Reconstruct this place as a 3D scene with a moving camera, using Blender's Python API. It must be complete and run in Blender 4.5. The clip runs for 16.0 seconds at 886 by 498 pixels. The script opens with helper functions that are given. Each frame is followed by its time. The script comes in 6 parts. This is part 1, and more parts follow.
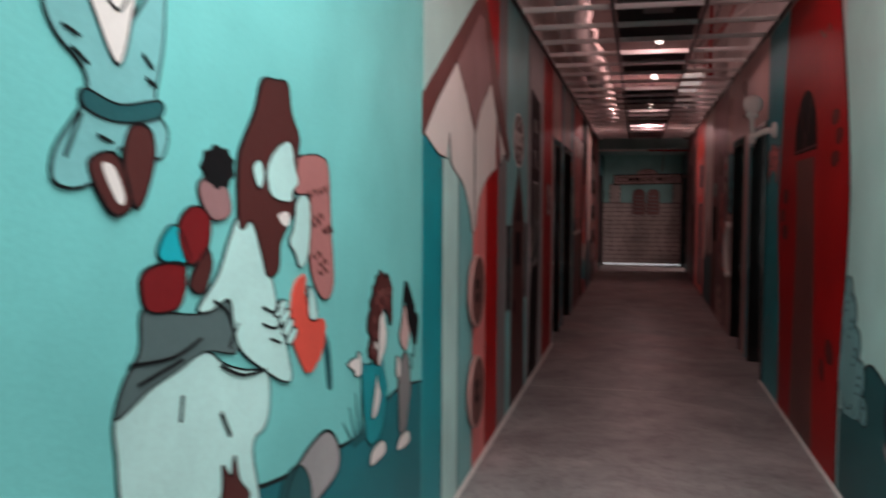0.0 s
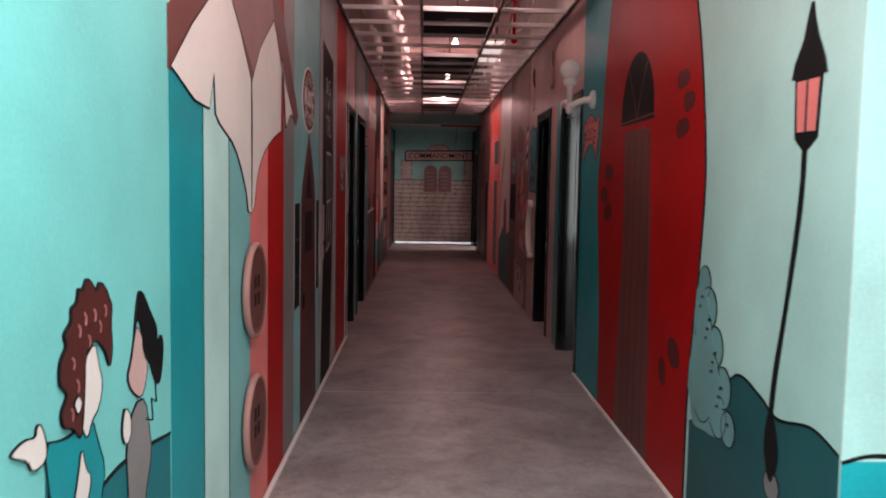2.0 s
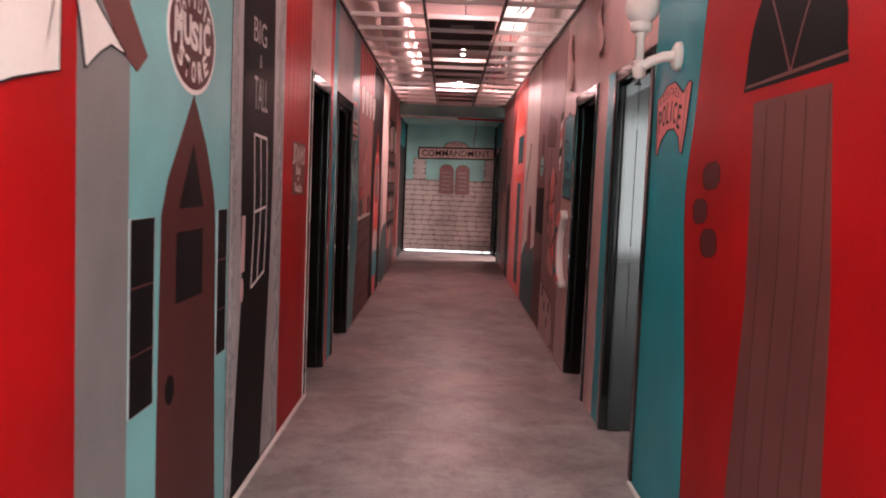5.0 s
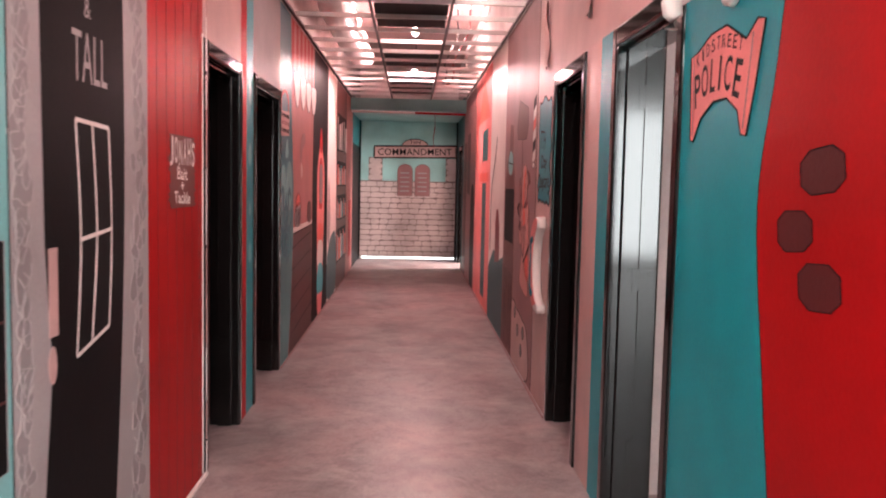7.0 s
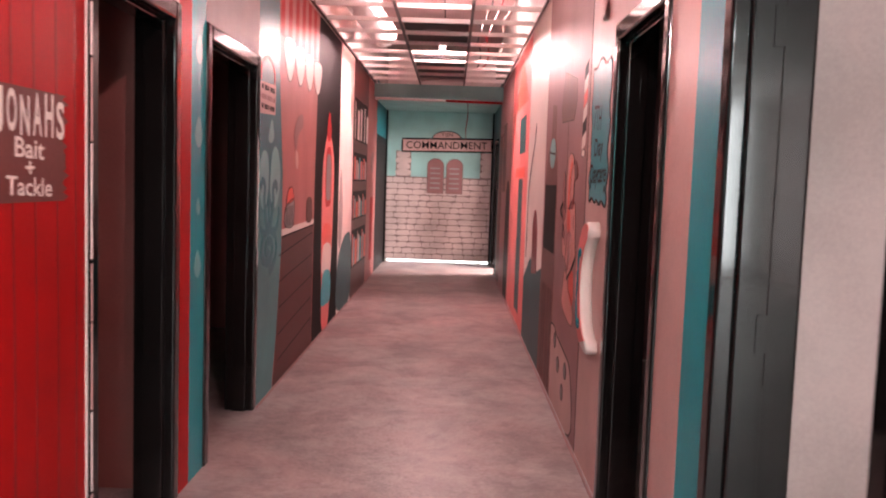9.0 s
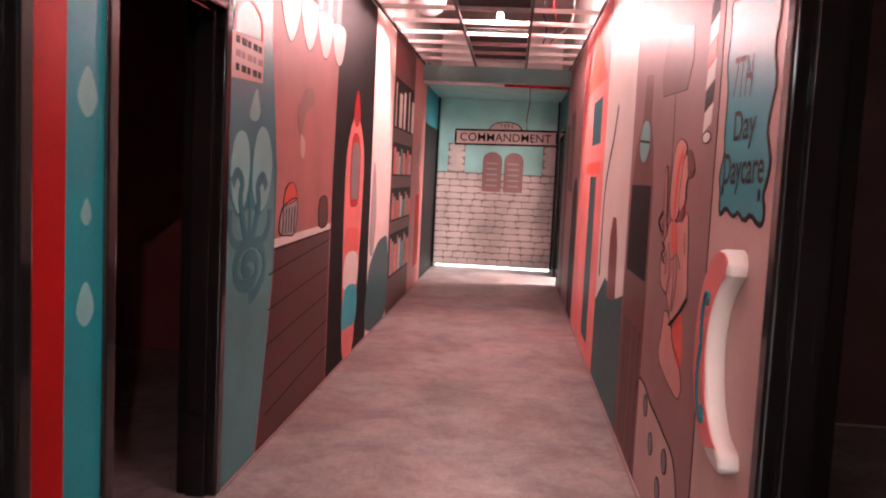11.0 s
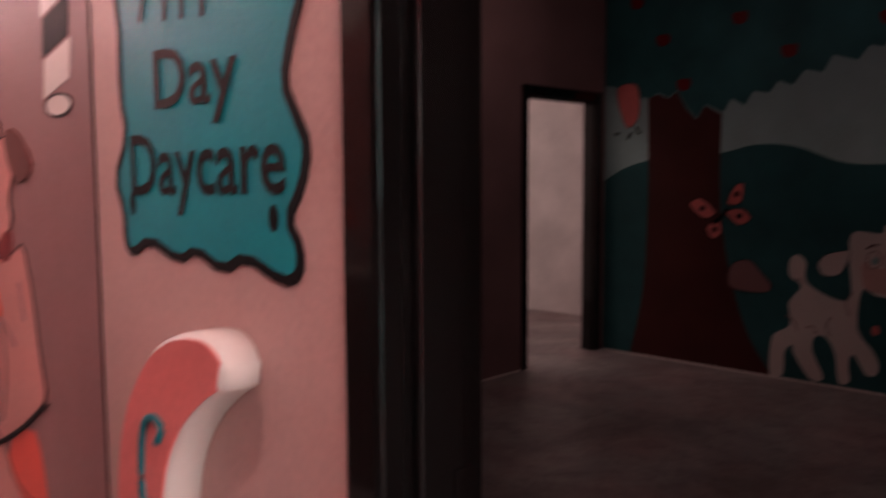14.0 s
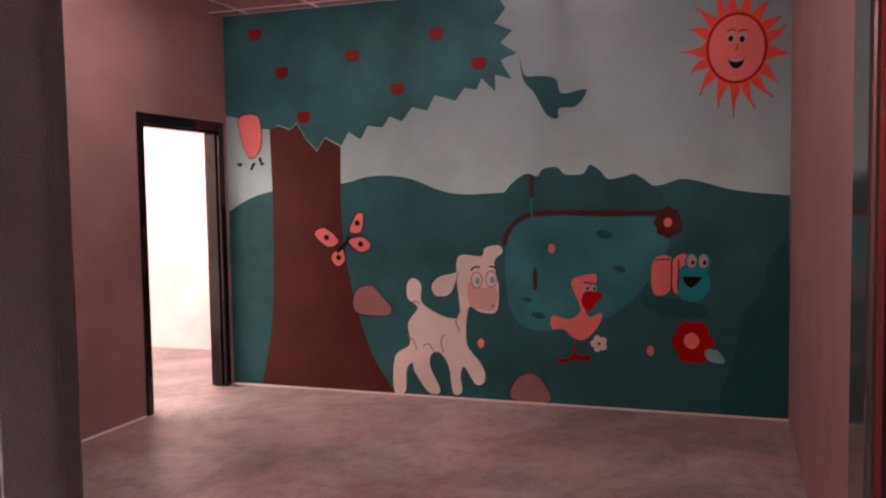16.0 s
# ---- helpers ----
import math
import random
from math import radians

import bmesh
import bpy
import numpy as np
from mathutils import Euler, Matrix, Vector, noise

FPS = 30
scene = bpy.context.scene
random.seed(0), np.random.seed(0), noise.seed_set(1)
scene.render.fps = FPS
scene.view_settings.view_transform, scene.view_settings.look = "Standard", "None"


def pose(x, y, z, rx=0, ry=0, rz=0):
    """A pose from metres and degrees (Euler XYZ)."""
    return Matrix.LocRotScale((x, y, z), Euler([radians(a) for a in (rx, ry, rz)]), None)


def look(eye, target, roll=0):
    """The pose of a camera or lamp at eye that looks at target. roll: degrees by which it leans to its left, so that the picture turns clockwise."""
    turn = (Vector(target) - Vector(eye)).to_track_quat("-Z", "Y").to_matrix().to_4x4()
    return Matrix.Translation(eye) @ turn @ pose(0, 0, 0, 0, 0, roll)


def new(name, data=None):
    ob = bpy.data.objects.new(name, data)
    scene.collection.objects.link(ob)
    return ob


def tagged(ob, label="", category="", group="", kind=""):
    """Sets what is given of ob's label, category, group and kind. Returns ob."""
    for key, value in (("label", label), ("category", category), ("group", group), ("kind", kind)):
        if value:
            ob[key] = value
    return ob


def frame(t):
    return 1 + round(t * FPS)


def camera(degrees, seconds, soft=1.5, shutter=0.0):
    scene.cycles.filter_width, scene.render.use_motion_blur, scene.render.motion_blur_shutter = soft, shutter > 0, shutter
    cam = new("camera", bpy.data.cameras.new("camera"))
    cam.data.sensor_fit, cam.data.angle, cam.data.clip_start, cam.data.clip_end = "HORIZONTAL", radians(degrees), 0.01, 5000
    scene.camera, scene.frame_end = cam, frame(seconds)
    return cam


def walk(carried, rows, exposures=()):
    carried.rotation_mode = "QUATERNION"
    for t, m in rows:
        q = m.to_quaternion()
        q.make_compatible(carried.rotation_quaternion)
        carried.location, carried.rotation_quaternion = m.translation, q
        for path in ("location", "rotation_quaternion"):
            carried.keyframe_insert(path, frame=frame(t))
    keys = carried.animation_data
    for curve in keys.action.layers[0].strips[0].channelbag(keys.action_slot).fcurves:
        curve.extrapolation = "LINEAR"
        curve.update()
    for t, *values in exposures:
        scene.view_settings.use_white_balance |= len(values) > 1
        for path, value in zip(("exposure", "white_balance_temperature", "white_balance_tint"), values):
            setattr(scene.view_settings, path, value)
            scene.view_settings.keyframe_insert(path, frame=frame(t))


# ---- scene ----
cam = camera(55.8, 16.0, 2.0, 0.5)
PATH = [
    (0, (-0.071, -9.491, 1.421), (-0.524, -7.546, 1.314), 0.3),
    (0.5, (-0.071, -9.3, 1.405), (-0.219, -7.312, 1.243), 1.2),
    (1, (-0.155, -9.069, 1.411), (-0.033, -7.078, 1.271), -0.5),
    (1.5, (-0.192, -8.814, 1.398), (-0.052, -6.825, 1.243), 0.1),
    (2, (-0.232, -8.505, 1.405), (-0.182, -6.512, 1.248), 1.0),
    (2.5, (-0.271, -8.165, 1.414), (-0.166, -6.169, 1.343), 0.8),
    (3, (-0.233, -7.823, 1.406), (-0.141, -5.828, 1.297), 1.3),
    (3.5, (-0.179, -7.489, 1.414), (-0.178, -5.493, 1.291), 2.1),
    (4, (-0.184, -7.097, 1.427), (-0.098, -5.103, 1.294), 0.8),
    (4.5, (-0.113, -6.706, 1.407), (-0.043, -4.713, 1.256), 1.1),
    (4.7, (-0.074, -6.555, 1.413), (-0.079, -4.561, 1.255), 2.3),
    (6.8, (0.062, -5.162, 1.435), (0.069, -3.167, 1.295), 2.4),
    (7, (0.074, -5.013, 1.441), (0.151, -3.021, 1.286), 1.2),
    (7.5, (0.154, -4.677, 1.423), (0.176, -2.683, 1.275), 2.5),
    (8, (0.224, -4.342, 1.423), (0.12, -2.353, 1.24), 3.3),
    (8.2, (0.229, -4.214, 1.418), (0.158, -2.22, 1.276), 3.5),
    (10.3, (0.258, -2.614, 1.407), (0.256, -0.624, 1.204), 1.3),
    (10.5, (0.266, -2.482, 1.416), (0.142, -0.492, 1.265), 3.0),
    (11, (0.275, -2.077, 1.411), (0.117, -0.091, 1.236), 2.8),
    (11.5, (0.219, -1.764, 1.428), (0.208, 0.229, 1.252), 1.8),
    (12, (0.221, -1.48, 1.423), (0.234, 0.512, 1.246), 1.0),
    (12.5, (0.239, -1.194, 1.407), (0.62, 0.758, 1.197), 2.5),
    (13, (0.256, -0.931, 1.427), (1.178, 0.83, 1.21), -3.2),
    (13.5, (0.285, -0.744, 1.42), (1.498, 0.816, 1.117), -1.6),
    (14, (0.307, -0.692, 1.454), (1.738, 0.695, 1.278), -0.3),
    (14.5, (0.332, -0.659, 1.487), (2.044, 0.371, 1.39), -0.3),
    (15, (0.338, -0.646, 1.49), (2.177, 0.138, 1.42), -0.9),
    (15.5, (0.345, -0.652, 1.473), (2.247, -0.038, 1.405), -1.3),
    (16, (0.359, -0.681, 1.5), (2.246, -0.029, 1.374), -0.9),
]

# The clip's camera opens up in the dim passage and again in the dark room.
EXPOSURES = [(0, -2.7), (1.0, -2.3), (2.0, -1.85), (2.5, -1.6), (3.5, -1.15), (4.0, -0.95), (4.7, -0.65), (7.0, 0.3), (8.0, 0.5), (10.5, 0.5), (12.0, 0.5),
             (13.0, 0.05), (14.0, 0.45), (14.5, 1.3), (15.0, 2.8), (15.5, 3.4), (16.0, 3.8)]
walk(cam, [(t, look(eye, target, roll)) for t, eye, target, roll in PATH], EXPOSURES)

# ---- layout, metres ----
LX, RX = -0.925, 0.93          # faces of the passage walls
END_Y = 10.95                  # painted shutter at the far end
START_Y = -13.0                # hall behind the camera
POST_Y = -6.28                 # free end of the right-hand wall
CEIL = 2.78
JOINT_Y = -2.98
THICK = 0.15
ROOM_X, ROOM_Y0, ROOM_Y1 = 6.19, -1.04, 3.16

# ---- world and lamps ----
world = bpy.data.worlds.new("world")
scene.world = world
world.use_nodes = True
sky_node = world.node_tree.nodes.new("ShaderNodeTexSky")
sky_node.sky_type, sky_node.sun_disc = "NISHITA", False
sky_node.sun_elevation = radians(40)
world.node_tree.links.new(sky_node.outputs["Color"], world.node_tree.nodes["Background"].inputs["Color"])
world.node_tree.nodes["Background"].inputs["Strength"].default_value = 0.05


def area_lamp(name, eye, target, size_x, size_y, power, colour, spread=180):
    data = bpy.data.lights.new(name, "AREA")
    data.shape, data.size, data.size_y, data.energy, data.color = "RECTANGLE", size_x, size_y, power, colour
    data.spread = radians(spread)
    ob = new(name, data)
    ob.matrix_world = look(eye, target)
    return ob


def bulb_lamp(name, place, power, colour, radius=0.04):
    data = bpy.data.lights.new(name, "POINT")
    data.energy, data.color, data.shadow_soft_size = power, colour, radius
    ob = new(name, data)
    ob.location = place
    return ob


BULB_Z = 2.875
PINK, ROSE = (1.0, 0.60, 0.59), (1.0, 0.64, 0.62)
# Daylight from the hall's glass entrance and the hall's ceiling light, behind the camera.
area_lamp("entrance_daylight", (3.6, -12.9, 1.5), (3.0, 0, 1.5), 2.4, 2.6, 390, (0.93, 0.985, 1.0))
area_lamp("hall_ceiling_light", (0.1, -7.7, 2.82), (0.1, -7.5, 0.4), 1.7, 2.2, 430, (0.95, 0.985, 1.0), 160)
BULBS = ((-6.35, 250), (-4.5, 34), (-1.95, 40), (0.30, 18), (2.95, 12), (5.55, 150))
for by, watts in BULBS:
    bulb_lamp("passage_bulb_light", (0.08, by, BULB_Z - 0.025), watts, ROSE if by < -4 else PINK, 0.022)
area_lamp("strip_light_glow", (0.55, 1.65, 2.945), (0.55, 1.65, 0), 0.2, 1.3, 2.5, (1.0, 0.60, 0.57))
area_lamp("far_side_light", (2.7, 9.6, 2.0), (0.0, 10.2, 0.9), 0.9, 1.0, 340, (1.0, 0.78, 0.75))
for rx, ry in ((3.0, 0.7), (4.9, 0.5)):
    bulb_lamp("room_bulb_light", (rx, ry, 3.12), 1.8, (1.0, 0.66, 0.70), 0.05)
area_lamp("side_room_light", (5.4, 4.6, 2.9), (5.4, 5.6, 0.6), 1.2, 0.8, 15, (1.0, 0.70, 0.67))
bulb_lamp("side_hall_light", (3.4, -4.5, 2.7), 48, (1.0, 0.64, 0.60))

# ---- materials ----
MATS = {}


def paint(name, colour, rough=0.5, vary=0.12, bump=0.08, scale=9.0, metal=0.0, coat=0.0, spec=0.22):
    """A painted surface: large uneven patches, fine grain and roller relief."""
    if name in MATS:
        return MATS[name]
    mat = bpy.data.materials.new(name)
    mat.use_nodes = True
    nodes, links = mat.node_tree.nodes, mat.node_tree.links
    shader = nodes["Principled BSDF"]
    big = nodes.new("ShaderNodeTexNoise")
    big.inputs["Scale"].default_value, big.inputs["Detail"].default_value = scale * 0.25, 4
    fine = nodes.new("ShaderNodeTexNoise")
    fine.inputs["Scale"].default_value, fine.inputs["Detail"].default_value = scale * 9, 3
    geo = nodes.new("ShaderNodeNewGeometry")
    for tex in (big, fine):
        links.new(geo.outputs["Position"], tex.inputs["Vector"])
    both = nodes.new("ShaderNodeMath")
    both.operation = "MULTIPLY_ADD"
    both.inputs[1].default_value = 0.35
    links.new(fine.outputs["Fac"], both.inputs[0])
    links.new(big.outputs["Fac"], both.inputs[2])
    ramp = nodes.new("ShaderNodeValToRGB")
    low = [max(0.0, c * (1 - vary * 1.6)) for c in colour]
    high = [min(1.0, c * (1 + vary)) for c in colour]
    ramp.color_ramp.elements[0].position, ramp.color_ramp.elements[0].color = 0.42, (*low, 1)
    ramp.color_ramp.elements[1].position, ramp.color_ramp.elements[1].color = 0.88, (*high, 1)
    links.new(both.outputs[0], ramp.inputs["Fac"])
    links.new(ramp.outputs["Color"], shader.inputs["Base Color"])
    shader.inputs["Roughness"].default_value = rough
    shader.inputs["Metallic"].default_value = metal
    shader.inputs["Coat Weight"].default_value = coat
    shader.inputs["Specular IOR Level"].default_value = spec
    relief = nodes.new("ShaderNodeBump")
    relief.inputs["Strength"].default_value, relief.inputs["Distance"].default_value = bump, 0.01
    links.new(fine.outputs["Fac"], relief.inputs["Height"])
    links.new(relief.outputs["Normal"], shader.inputs["Normal"])
    MATS[name] = mat
    return mat


def glow(name, colour, strength):
    mat = bpy.data.materials.new(name)
    mat.use_nodes = True
    shader = mat.node_tree.nodes["Principled BSDF"]
    shader.inputs["Base Color"].default_value = (*colour, 1)
    shader.inputs["Emission Color"].default_value = (*colour, 1)
    shader.inputs["Emission Strength"].default_value = strength
    return mat


def faded_sky(name, low, high):
    """Mural sky paint that was blended from a pale horizon to a deeper top."""
    mat = paint(name, low, 0.55)
    nodes, links = mat.node_tree.nodes, mat.node_tree.links
    split = nodes.new("ShaderNodeSeparateXYZ")
    links.new(next(n for n in nodes if n.bl_idname == "ShaderNodeNewGeometry").outputs["Position"], split.inputs[0])
    span = nodes.new("ShaderNodeMapRange")
    span.inputs["From Min"].default_value, span.inputs["From Max"].default_value = 1.5, 2.5
    links.new(split.outputs["Z"], span.inputs["Value"])
    blend = nodes.new("ShaderNodeMixRGB")
    blend.inputs["Color2"].default_value = (*high, 1)
    old = next(n for n in nodes if n.bl_idname == "ShaderNodeValToRGB")
    links.new(span.outputs["Result"], blend.inputs["Fac"])
    links.new(old.outputs["Color"], blend.inputs["Color1"])
    links.new(blend.outputs["Color"], nodes["Principled BSDF"].inputs["Base Color"])
    return mat


def concrete(name, dark, light):
    """Bare slab: broad stains, mid blotches and fine pitting."""
    mat = bpy.data.materials.new(name)
    mat.use_nodes = True
    nodes, links = mat.node_tree.nodes, mat.node_tree.links
    shader = nodes["Principled BSDF"]
    geo = nodes.new("ShaderNodeNewGeometry")
    stain = nodes.new("ShaderNodeTexNoise")
    stain.inputs["Scale"].default_value, stain.inputs["Detail"].default_value, stain.inputs["Roughness"].default_value = 1.7, 12, 0.70
    stain.inputs["Distortion"].default_value = 0.5
    pit = nodes.new("ShaderNodeTexNoise")
    pit.inputs["Scale"].default_value, pit.inputs["Detail"].default_value = 55, 4
    for tex in (stain, pit):
        links.new(geo.outputs["Position"], tex.inputs["Vector"])
    add = nodes.new("ShaderNodeMath")
    add.operation = "MULTIPLY_ADD"
    add.inputs[1].default_value = 0.25
    links.new(pit.outputs["Fac"], add.inputs[0])
    links.new(stain.outputs["Fac"], add.inputs[2])
    ramp = nodes.new("ShaderNodeValToRGB")
    ramp.color_ramp.elements[0].position, ramp.color_ramp.elements[0].color = 0.45, (*dark, 1)
    ramp.color_ramp.elements[1].position, ramp.color_ramp.elements[1].color = 0.80, (*light, 1)
    links.new(add.outputs[0], ramp.inputs["Fac"])
    wear = nodes.new("ShaderNodeTexNoise")
    wear.inputs["Scale"].default_value, wear.inputs["Detail"].default_value, wear.inputs["Roughness"].default_value = 7.0, 12, 0.8
    links.new(geo.outputs["Position"], wear.inputs["Vector"])
    edge = nodes.new("ShaderNodeValToRGB")
    edge.color_ramp.elements[0].position, edge.color_ramp.elements[0].color = 0.38, (0.55, 0.50, 0.50, 1)
    edge.color_ramp.elements[1].position, edge.color_ramp.elements[1].color = 0.52, (1, 1, 1, 1)
    links.new(wear.outputs["Fac"], edge.inputs["Fac"])
    worn = nodes.new("ShaderNodeMixRGB")
    worn.blend_type = "MULTIPLY"
    worn.inputs["Fac"].default_value = 0.7
    links.new(ramp.outputs["Color"], worn.inputs["Color1"])
    links.new(edge.outputs["Color"], worn.inputs["Color2"])
    # Reddish blotches over the grey, fading in with Y between -3.4 and -1.2.
    red_blotch = nodes.new("ShaderNodeTexNoise")
    red_blotch.inputs["Scale"].default_value, red_blotch.inputs["Detail"].default_value, red_blotch.inputs["Roughness"].default_value = 1.0, 8, 0.65
    links.new(geo.outputs["Position"], red_blotch.inputs["Vector"])
    spread = nodes.new("ShaderNodeMapRange")
    spread.inputs["From Min"].default_value, spread.inputs["From Max"].default_value = 0.42, 0.66
    links.new(red_blotch.outputs["Fac"], spread.inputs["Value"])
    split = nodes.new("ShaderNodeSeparateXYZ")
    links.new(geo.outputs["Position"], split.inputs[0])
    stretch = nodes.new("ShaderNodeMapRange")
    stretch.inputs["From Min"].default_value, stretch.inputs["From Max"].default_value, stretch.inputs["To Max"].default_value = -3.4, -1.2, 0.6
    links.new(split.outputs["Y"], stretch.inputs["Value"])
    amount = nodes.new("ShaderNodeMath")
    amount.operation = "MULTIPLY"
    links.new(spread.outputs["Result"], amount.inputs[0])
    links.new(stretch.outputs["Result"], amount.inputs[1])
    tinted = nodes.new("ShaderNodeMixRGB")
    tinted.blend_type = "MULTIPLY"
    tinted.inputs["Color2"].default_value = (1.0, 0.62, 0.60, 1)
    links.new(amount.outputs[0], tinted.inputs["Fac"])
    links.new(worn.outputs["Color"], tinted.inputs["Color1"])
    links.new(tinted.outputs["Color"], shader.inputs["Base Color"])
    gloss = nodes.new("ShaderNodeMapRange")
    gloss.inputs["To Min"].default_value, gloss.inputs["To Max"].default_value = 0.30, 0.58
    links.new(wear.outputs["Fac"], gloss.inputs["Value"])
    links.new(gloss.outputs["Result"], shader.inputs["Roughness"])
    relief = nodes.new("ShaderNodeBump")
    relief.inputs["Strength"].default_value, relief.inputs["Distance"].default_value = 0.12, 0.01
    links.new(add.outputs[0], relief.inputs["Height"])
    links.new(relief.outputs["Normal"], shader.inputs["Normal"])
    return mat


SLAB = concrete("worn_concrete", (0.185, 0.167, 0.164), (0.44, 0.405, 0.397))
PLASTER = paint("plaster", (0.62, 0.58, 0.56), 0.6)
HALLPINK = paint("hall_wall_paint", (0.46, 0.36, 0.345), 0.6)
ROOMWALL = paint("room_wall_paint", (0.27, 0.168, 0.168), 0.6)
# Dim red room light is put into this base colour.
REDLITWALL = paint("red_lit_wall_colour", (0.3, 0.11, 0.1), 0.6)
WHITEWALL = paint("white_wall_paint", (0.80, 0.76, 0.74), 0.55)
SKY = paint("sky_teal", (0.19, 0.6, 0.575), 0.45, 0.08)
SKYPALE = paint("sky_pale", (0.48, 0.72, 0.68), 0.5, 0.08)
TEAL = paint("deep_teal", (0.008, 0.17, 0.2), 0.4)
TEALMID = paint("mid_teal", (0.008, 0.30, 0.34), 0.4)
TEALDARK = paint("dark_teal", (0.015, 0.10, 0.11), 0.45)
AQUA = paint("aqua", (0.20, 0.50, 0.50), 0.4)
AQUAPALE = paint("pale_aqua", (0.52, 0.80, 0.76), 0.4)
BRIGHTTEAL = paint("bright_teal", (0.01, 0.45, 0.52), 0.4)
AQUADULL = paint("dull_aqua", (0.10, 0.30, 0.31), 0.5)
PINKDULL = paint("dull_pink", (0.46, 0.18, 0.17), 0.5)
RED = paint("gloss_red", (0.41, 0.005, 0.007), 0.45, spec=0.10)
DARKRED = paint("dark_red", (0.20, 0.012, 0.015), 0.4)
ORANGE = paint("coral_red", (0.78, 0.10, 0.07), 0.4)
PINKP = paint("salmon_pink", (0.8, 0.22, 0.21), 0.45)
PALEPINK = paint("pale_pink", (0.58, 0.385, 0.36), 0.45)
MAUVE = paint("mauve", (0.32, 0.17, 0.17), 0.5)
BROWN = paint("red_brown", (0.085, 0.022, 0.02), 0.45)
BROWNMID = paint("mid_brown", (0.15, 0.045, 0.04), 0.45)
CREAM = paint("cream_white", (0.80, 0.74, 0.70), 0.45, 0.06)
GREY = paint("mid_grey", (0.22, 0.21, 0.21), 0.5)
STONEGREY = paint("stone_grey", (0.36, 0.34, 0.34), 0.55)
DARKGREY = paint("charcoal", (0.008, 0.0075, 0.008), 0.55, spec=0.06)
BLACK = paint("black_line", (0.008, 0.008, 0.009), 0.5, spec=0.1)
JAMB = paint("black_gloss_enamel", (0.007, 0.0065, 0.0065), 0.09, 0.2, 0.003, coat=0.0, spec=0.42)
BAR = paint("white_grid_metal", (0.75, 0.72, 0.70), 0.4, 0.05, 0.02)
TILE = paint("black_ceiling_board", (0.012, 0.012, 0.012), 0.6)
PLENUM = paint("plenum_deck", (0.52, 0.38, 0.36), 0.7)
FOIL = paint("duct_foil", (0.86, 0.83, 0.82), 0.32, 0.12, 0.5, 3.0, metal=0.35)
BUTTONRIM = paint("button_rim", (0.42, 0.21, 0.19), 0.5)
WHITEPLASTIC = paint("white_plastic", (0.82, 0.78, 0.74), 0.35, 0.03, 0.01)
LAMPWHITE = glow("lit_bulb_glass", (1.0, 0.80, 0.74), 30)
LAMPPANEL = glow("lit_diffuser", (1.0, 0.86, 0.82), 2.6)
ROOMGLOW = glow("room_diffuser", (1.0, 0.70, 0.67), 1.3)
GAPLIGHT = glow("daylight_under_shutter", (0.95, 0.98, 1.0), 3)

# ---- mesh helpers ----


def box(bm, lo, hi):
    verts = [bm.verts.new((x, y, z)) for x in (lo[0], hi[0]) for y in (lo[1], hi[1]) for z in (lo[2], hi[2])]
    for a, b, c, d in ((0, 1, 3, 2), (4, 6, 7, 5), (0, 4, 5, 1), (2, 3, 7, 6), (0, 2, 6, 4), (1, 5, 7, 3)):
        bm.faces.new((verts[a], verts[b], verts[c], verts[d]))


def boxes(*pairs):
    bm = bmesh.new()
    for lo, hi in pairs:
        box(bm, lo, hi)
    return bm


def soften(bm, width=0.004, segments=2):
    bmesh.ops.bevel(bm, geom=bm.edges[:], offset=width, segments=segments, affect="EDGES", profile=0.5)
    return bm


def part(name, bm, material, parent=None, label="", smooth=False):
    """Links a bmesh as one mesh object, under a thing or a part where one is given."""
    bmesh.ops.recalc_face_normals(bm, faces=bm.faces[:])
    mesh = bpy.data.meshes.new(name)
    bm.to_mesh(mesh)
    bm.free()
    mesh.materials.append(material)
    if smooth:
        mesh.polygons.foreach_set("use_smooth", [True] * len(mesh.polygons))
    ob = new(name, mesh)
    if parent is not None:
        ob.parent = parent
        ob.matrix_parent_inverse = parent.matrix_basis.inverted()
    return tagged(ob, label)


def thing(name, place, label, category, group="", kind=""):
    ob = new(name)
    ob.empty_display_size = 0.1
    ob.location = place
    return tagged(ob, label, category, group, kind)


def tube(path, radius, sides=10, closed=False):
    """A round tube along a list of points; radius may be one number or one for each point."""
    bm = bmesh.new()
    pts = [Vector(p) for p in path]
    rings = []
    for i, p in enumerate(pts):
        a, b = pts[max(i - 1, 0)], pts[min(i + 1, len(pts) - 1)]
        turn = (b - a).to_track_quat("Z", "Y").to_matrix()
        r = radius if isinstance(radius, (int, float)) else radius[i]
        rings.append([bm.verts.new(p + turn @ Vector((math.cos(s * math.tau / sides) * r, math.sin(s * math.tau / sides) * r, 0)))
                      for s in range(sides)])
    for lower, upper in zip(rings, rings[1:]):
        for s in range(sides):
            bm.faces.new((lower[s], lower[(s + 1) % sides], upper[(s + 1) % sides], upper[s]))
    bm.faces.new(rings[0][::-1])
    bm.faces.new(rings[-1])
    return bm


